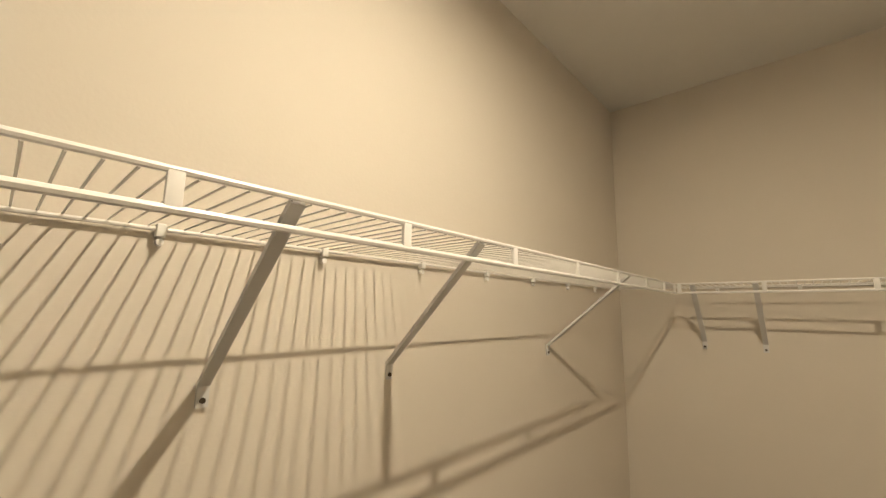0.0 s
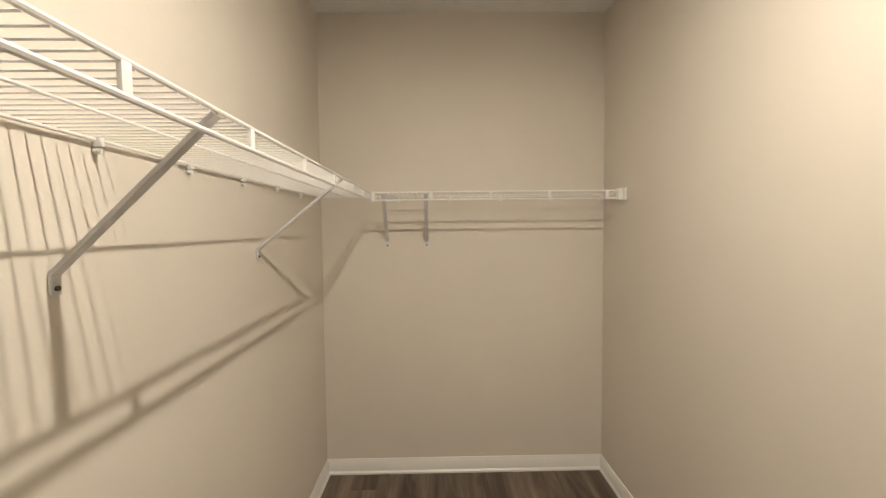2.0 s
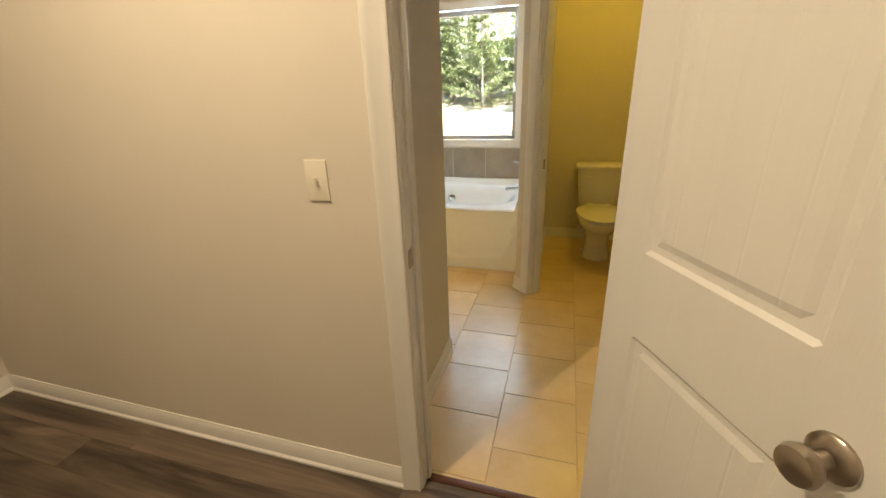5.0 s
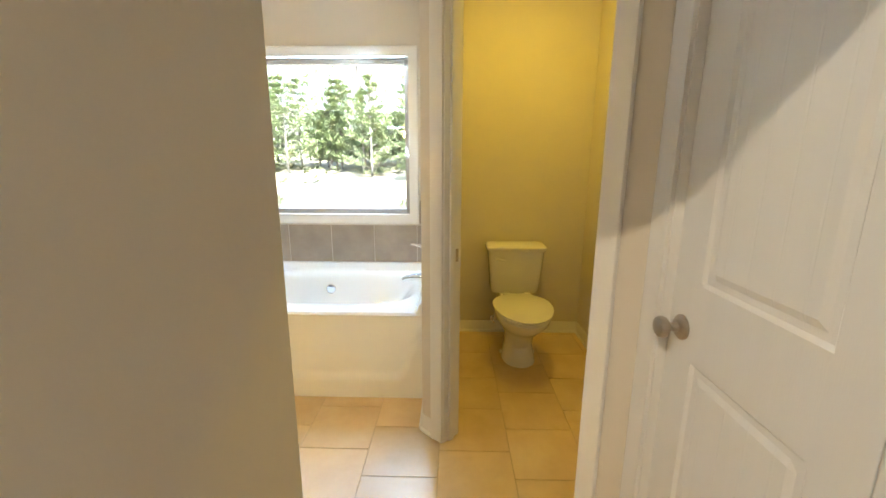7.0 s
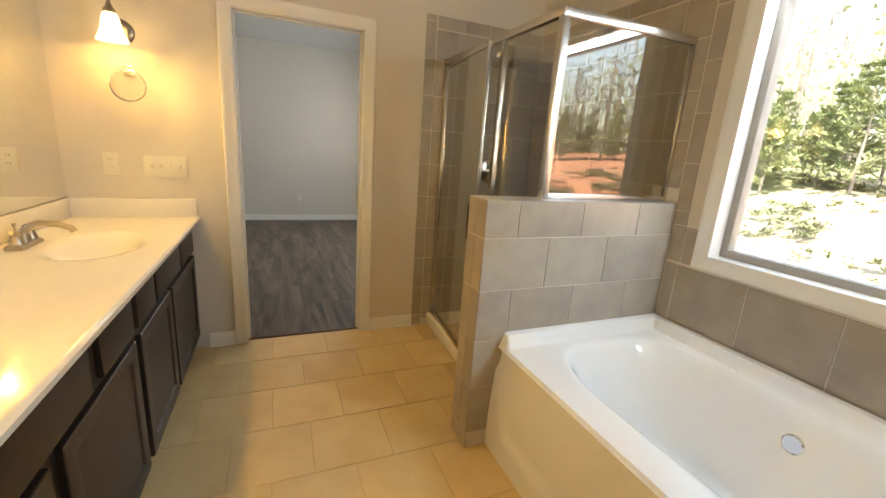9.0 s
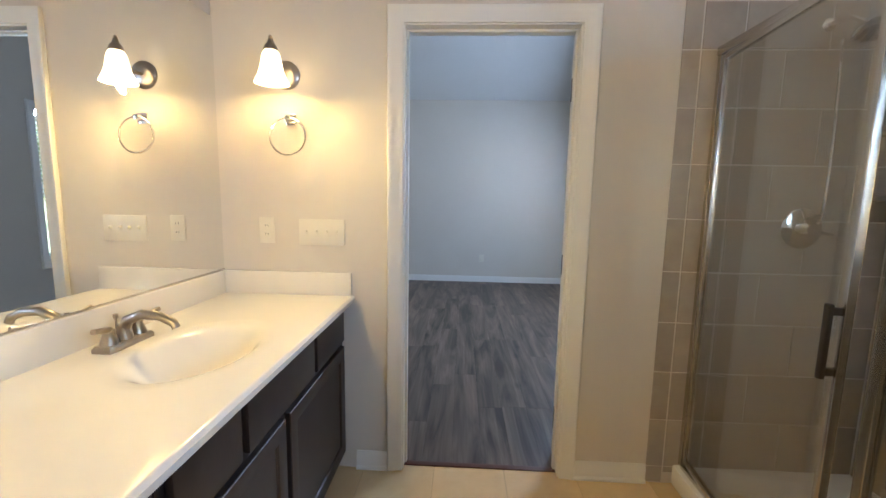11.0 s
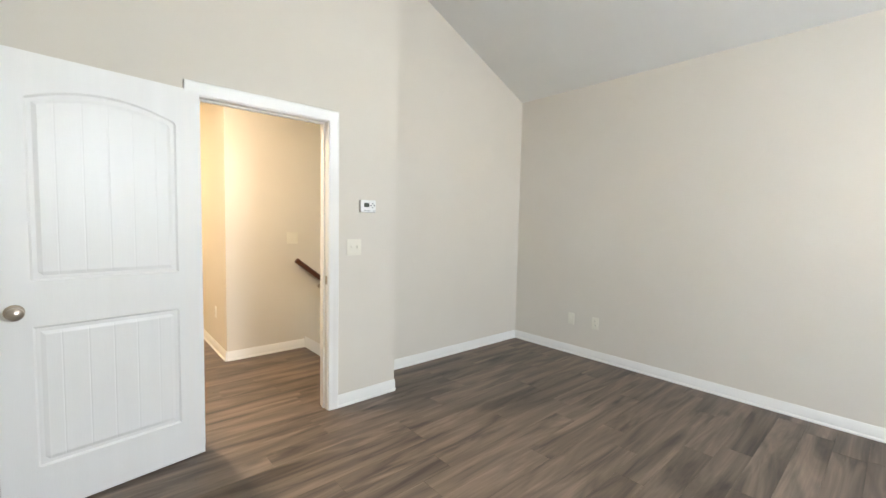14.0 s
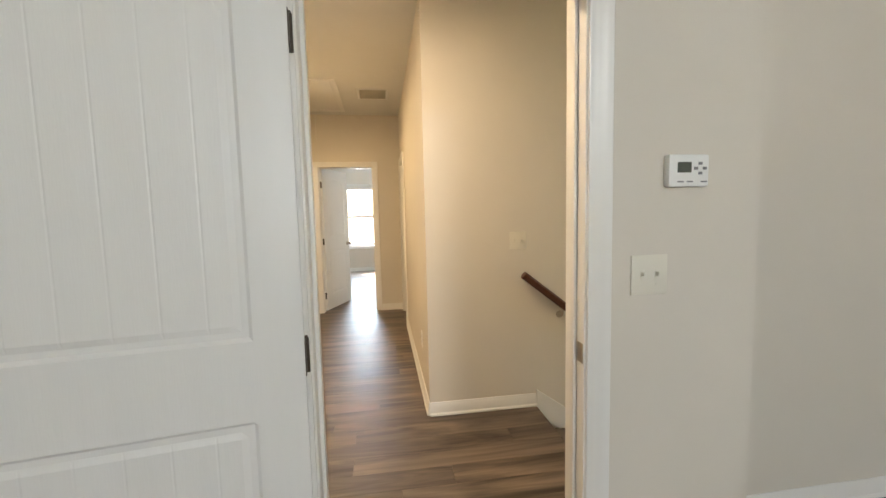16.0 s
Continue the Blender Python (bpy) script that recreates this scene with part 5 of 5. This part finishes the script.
def bare(height, seed):
    rnd = random.Random(seed)
    t = thing("bare_tree", "tall leafless grey tree in the wood", "tree", group="bare trees")
    lean = rnd.uniform(-0.3, 0.3)
    bm = bmesh.new()
    tube(bm, [(lean * (k / 8) ** 2, 0.12 * math.sin(k * 0.9), -0.5 + height * k / 8) for k in range(9)], [0.15 * (1 - k / 9.5) for k in range(9)], 8)
    part("trunk", bm, BARK, t)
    bm = bmesh.new()
    for _ in range(34):
        z = height * rnd.uniform(0.3, 0.97)
        a, ln = rnd.uniform(0, 2 * math.pi), rnd.uniform(0.8, 2.4) * (1.15 - z / height)
        p0 = Vector((lean * (z / height) ** 2, 0, z))
        e = p0 + Vector((math.cos(a) * ln, math.sin(a) * ln, ln * rnd.uniform(0.5, 1.1)))
        rod(bm, p0, e, 0.028, 4, 0.008)
        for _ in range(5):
            q = p0.lerp(e, rnd.uniform(0.4, 1))
            rod(bm, q, q + Vector((rnd.gauss(0, 0.35), rnd.gauss(0, 0.35), rnd.uniform(0.1, 0.6))), 0.008, 3, 0.003)
    part("limbs", bm, BARK, t)
    return t


pines = [pine(h, s) for h, s in ((4.2, 1), (3.3, 2), (5.0, 3))]
bares = [bare(h, s) for h, s in ((13, 11), (15.5, 12), (11.5, 13), (14, 14))]


def plant(kind, x, y, turn, s):
    m = pose(x, y, land(x, y), 0, 0, turn) @ Matrix.Scale(s, 4)
    if not kind.get("set"):
        kind["set"] = 1
        kind.matrix_basis = m
    else:
        copy_thing(kind, pose(x, y, land(x, y), 0, 0, turn))


for x, y in ((23, 6.5), (24, 3.6), (22.5, 1.2), (25, 9.5), (26, 12.5), (24, -2.0), (27, 15.5), (28, 19), (25.5, 23), (23.5, 27), (27, -6), (25, -11), (28, -16), (26, 31), (25, 5), (24.5, 7.8), (23.8, 10.8), (26, 2.4), (25, 14), (27, 17.5), (24, 20.5), (26.5, 0), (27, 8.5), (28, 11), (25.5, -4), (27.5, 25)):
    plant(rng.choice(pines), x + rng.uniform(-1, 1), y + rng.uniform(-1, 1), rng.uniform(0, 360), 1.0)
for k in range(34):
    plant(rng.choice(pines), rng.uniform(21, 31), rng.uniform(-6, 30), rng.uniform(0, 360), 1.0)
for k in range(30):
    plant(rng.choice(pines), rng.uniform(20, 30), rng.uniform(-12, 8), rng.uniform(0, 360), 1.0)
for k in range(22):
    plant(rng.choice(pines), rng.uniform(25, 34), rng.uniform(-36, -8), rng.uniform(0, 360), 1.0)
for k in range(85):
    plant(rng.choice(bares), rng.uniform(28, 46), rng.uniform(-36, 46), rng.uniform(0, 360), 1.0)

shrubs = []
for seed in (1, 2, 3):
    rnd = random.Random(seed)
    s = thing("shrub", "low sprawling green shrub on the bank", "shrub", group="low shrubs")
    bm = bmesh.new()
    for _ in range(16):
        needle_clump(bm, Vector((rnd.gauss(0, 0.45), rnd.gauss(0, 0.45), rnd.uniform(0.05, 0.30))), 0.2, 16, rnd, 0.4)
    part("leaves", bm, SHRUB, s, smooth=False)
    bm = bmesh.new()
    for _ in range(9):
        rod(bm, (rnd.gauss(0, 0.1), rnd.gauss(0, 0.1), -0.1), (rnd.gauss(0, 0.45), rnd.gauss(0, 0.45), rnd.uniform(0.1, 0.3)), 0.008, 4, 0.003)
    part("twigs", bm, BARK, s)
    shrubs.append(s)
for k in range(110):
    plant(rng.choice(shrubs), rng.uniform(9, 24), rng.uniform(-22, 26), rng.uniform(0, 360), 1.0)

# dense far wood of trunks and twigs behind the nearer trees
bm = bmesh.new()
for k in range(420):
    x, y = rng.uniform(47, 75), rng.uniform(-70, 85)
    h, r = rng.uniform(11, 19), rng.uniform(0.08, 0.2)
    rod(bm, (x, y, land(x, y) - 0.5), (x + rng.gauss(0, 0.5), y + rng.gauss(0, 0.5), land(x, y) + h), r, 5, 0.02)
    for _ in range(9):
        z = rng.uniform(0.25, 0.95) * h + land(x, y)
        rod(bm, (x, y, z), (x + rng.gauss(0, 1.2), y + rng.gauss(0, 1.2), z + rng.uniform(0.4, 1.8)), 0.03, 3, 0.01)
tagged(part("far_wood", bm, BARK), "dense grey leafless wood beyond the bank", "wood", kind="stuff")

# thin twigs and evergreen leaves of the far wood
verts, tris = [], []
for k in range(26000):
    p = Vector((rng.uniform(48, 76), rng.uniform(-75, 90), land(55, 0) + rng.uniform(0.3, 15) ** 1.0))
    for _ in range(3):
        q = p + Vector((rng.gauss(0, 0.25), rng.gauss(0, 0.28), rng.gauss(0, 0.28)))
        verts.append(q)
    tris.append((3 * k, 3 * k + 1, 3 * k + 2))
me = bpy.data.meshes.new("far_foliage")
me.from_pydata(verts, [], tris)
me.materials.append(LEAF)
tagged(new("far_foliage", me), "hazy grey-green foliage of the wood beyond the bank", "foliage", kind="stuff")

# ------------------------------------------------ pieces: tiles and planks
cache = {}


def piece_mesh(name, dx, dy, dz, mat, bevel):
    key = (name, round(dx, 4), round(dy, 4), round(dz, 4))
    if key not in cache:
        b = bevel
        v = [(sx * (dx / 2 - (b if top else 0)), sy * (dy / 2 - (b if top else 0)), dz / 2 if top else (dz / 2 - b if mid else -dz / 2))
             for top, mid in ((0, 0), (0, 1), (1, 1)) for sx, sy in ((-1, -1), (1, -1), (1, 1), (-1, 1))]
        f = [(3, 2, 1, 0), (8, 9, 10, 11)]
        for lv in (0, 4):
            f += [(lv + k, lv + (k + 1) % 4, lv + 4 + (k + 1) % 4, lv + 4 + k) for k in range(4)]
        me = bpy.data.meshes.new(name)
        me.from_pydata(v, [], f)
        me.materials.append(mat)
        cache[key] = me
    return cache[key]


def lay(parent, name, mat, m, u0, u1, v0, v1, du, dv, thick, gap, bevel, shift, phase=0.0, vphase=0.0, keep=None, jit=0.0, rnd=random.Random(3)):
    """Courses of pieces over u0..u1, v0..v1 of the plane m (z out of it); each course is moved by shift of a piece."""
    r = 0
    v = v0 + vphase
    while v > v0 + 1e-6:
        v -= dv
    while v < v1 - 1e-4:
        off = (phase + shift * r if not isinstance(shift, str) else rnd.random()) * du
        u = u0 - du + (off % du)
        while u < u1 - 1e-4:
            a0, a1, b0, b1 = max(u, u0) + gap / 2, min(u + du, u1) - gap / 2, max(v, v0) + gap / 2, min(v + dv, v1) - gap / 2
            if a1 - a0 > 0.008 and b1 - b0 > 0.008 and (keep is None or keep((a0 + a1) / 2, (b0 + b1) / 2)):
                me = piece_mesh(name, a1 - a0, b1 - b0, thick, mat, bevel)
                ob = new(name, me)
                ob.parent = parent
                ob.matrix_basis = m @ Matrix.Translation(((a0 + a1) / 2, (b0 + b1) / 2, thick / 2 + rnd.uniform(-jit, jit)))
            u += du
        v += dv
        r += 1


def face(ox, oy, oz, ux, uy, uz, vx, vy, vz):
    """A plane with its own u and v ways."""
    u, v = Vector((ux, uy, uz)), Vector((vx, vy, vz))
    n = u.cross(v)
    return Matrix(((u.x, v.x, n.x, ox), (u.y, v.y, n.y, oy), (u.z, v.z, n.z, oz), (0, 0, 0, 1)))


TW, TH, TT = 0.335, 0.231, 0.0032
# half wall: tub side, shower side, end, top
lay(pony, "wall_tile", WTILE, face(0, PY0 + 0.003, 0, 1, 0, 0, 0, 0, 1), PX0, XE, 0.08, PZ, TW, TH, TT, 0.004, 0.0015, 0.5, phase=0.47, vphase=0.231)
lay(pony, "wall_tile", WTILE, face(0, PY1 - 0.003, 0, -1, 0, 0, 0, 0, 1), -XE, -PX0, 0.08, PZ, TW, TH, TT, 0.004, 0.0015, 0.5, vphase=0.231)
lay(pony, "wall_tile", WTILE, face(PX0 + 0.003, 0, 0, 0, -1, 0, 0, 0, 1), 1.185, 1.344, 0.0, PZ, 0.0795, TH, TT, 0.004, 0.0015, 0.0, vphase=0.08)
lay(pony, "wall_tile", WTILE, face(0, 0, PZ - 0.003, 1, 0, 0, 0, 1, 0), PX0, XE, PY0, PY1, TW, 0.1595, TT, 0.004, 0.0015, 0.0)
# shower walls
lay(wall_bath_bedroom, "wall_tile", WTILE, face(0, 0, 0, 1, 0, 0, 0, 0, 1), 2.065, XE, 0.05, 2.115, TW, TH, TT, 0.004, 0.0015, 0.5, vphase=0.03)
lay(wall_bath_bedroom, "wall_tile", WTILE, face(0, 0, 0, 1, 0, 0, 0, 0, 1), 1.985, 2.063, 0.0, 2.20, 0.078, TH, TT, 0.004, 0.0015, 0.0, vphase=0.08)
lay(wall_bath_bedroom, "wall_tile", WTILE, face(0, 0, 0, 1, 0, 0, 0, 0, 1), 2.067, XE, 2.118, 2.20, 0.20, 0.082, TT, 0.004, 0.0015, 0.0)
lay(wall_east, "wall_tile", WTILE, face(XE, 0, 0, 0, -1, 0, 0, 0, 1), 0.008, 1.335, 0.05, 2.115, TW, TH, TT, 0.004, 0.0015, 0.5, vphase=0.03, keep=lambda u, v: not (1.187 < u < 1.34 and v < PZ))
lay(wall_east, "wall_tile", WTILE, face(XE, 0, 0, 0, -1, 0, 0, 0, 1), 1.337, 1.420, 1.06, 2.20, 0.078, TH, TT, 0.004, 0.0015, 0.0, vphase=0.07)
lay(wall_east, "wall_tile", WTILE, face(XE, 0, 0, 0, -1, 0, 0, 0, 1), 0.008, 1.335, 2.118, 2.20, 0.20, 0.082, TT, 0.004, 0.0015, 0.0)
# band round the tub
lay(wall_east, "wall_tile", WTILE, face(XE, 0, 0, 0, -1, 0, 0, 0, 1), 1.346, 2.88, 0.562, 0.872, TW, 0.305, TT, 0.004, 0.0015, 0.0, phase=0.2)
lay(wall_east, "wall_tile", WTILE, face(XE, 0, 0, 0, -1, 0, 0, 0, 1), 1.346, 1.486, 0.876, 1.058, 0.075, 0.17, TT, 0.004, 0.0015, 0.0)
lay(wall_east, "wall_tile", WTILE, face(XE, 0, 0, 0, -1, 0, 0, 0, 1), 2.770, 2.878, 0.876, 1.058, 0.12, 0.17, TT, 0.004, 0.0015, 0.0)
lay(wall_tub_toilet, "wall_tile", WTILE, face(0, -2.883, 0, -1, 0, 0, 0, 0, 1), -2.892, -1.95, 0.53, 1.058, TW, 0.255, TT, 0.004, 0.0015, 0.5)

# floor tiles of the bathroom


def on_floor(x, y):
    if x > 2.31 and y > -1.16:
        return False
    if x > 2.14 and y > -2.72:
        return False
    if x < 0.30 and y > -2.33:
        return False
    return True


lay(floor_bath, "floor_tile", FTILE, face(0, 0, -0.006, 1, 0, 0, 0, 1, 0), -0.05, XE, -4.04, 0.045, 0.3375, 0.3375, 0.006, 0.0035, 0.0012, 0.5, phase=0.09, vphase=0.055, keep=on_floor, jit=0.0003)

# planks along y
up = face(0, 0, -0.006, 0, 1, 0, -1, 0, 0)
lay(floor_closet, "floor_plank", PLANK, up, -4.2, -0.457, 0.052, 1.787, 1.22, 0.152, 0.006, 0.0007, 0.0004, "random", vphase=0.05)
lay(floor_bedroom, "floor_plank", PLANK, up, 0.045, 4.488, -XE, 1.862, 1.22, 0.152, 0.006, 0.0007, 0.0004, "random")
lay(floor_bedroom, "floor_plank", PLANK, up, 2.473, 4.488, 1.862, 2.184, 1.22, 0.152, 0.006, 0.0007, 0.0004, "random")
lay(floor_hall, "floor_plank", PLANK, up, 0.0, 2.36, 1.862, 3.33, 1.22, 0.152, 0.006, 0.0007, 0.0004, "random")
lay(floor_hall, "floor_plank", PLANK, up, 0.0, 1.67, 3.33, 6.56, 1.22, 0.152, 0.006, 0.0007, 0.0004, "random")
lay(floor_hall, "floor_plank", PLANK, up, -1.6, 3.0, 6.56, 10.78, 1.22, 0.152, 0.006, 0.0007, 0.0004, "random")
bm = bmesh.new()
bx(bm, 0.845, 1.58, 0.030, 0.060, -0.004, 0.006, 0.002)
bx(bm, -0.066, -0.036, -3.325, -2.76, -0.004, 0.006, 0.002)
struct("trim_threshold", bm, RAILW, "dark flooring transition strip in the doorway", "threshold")
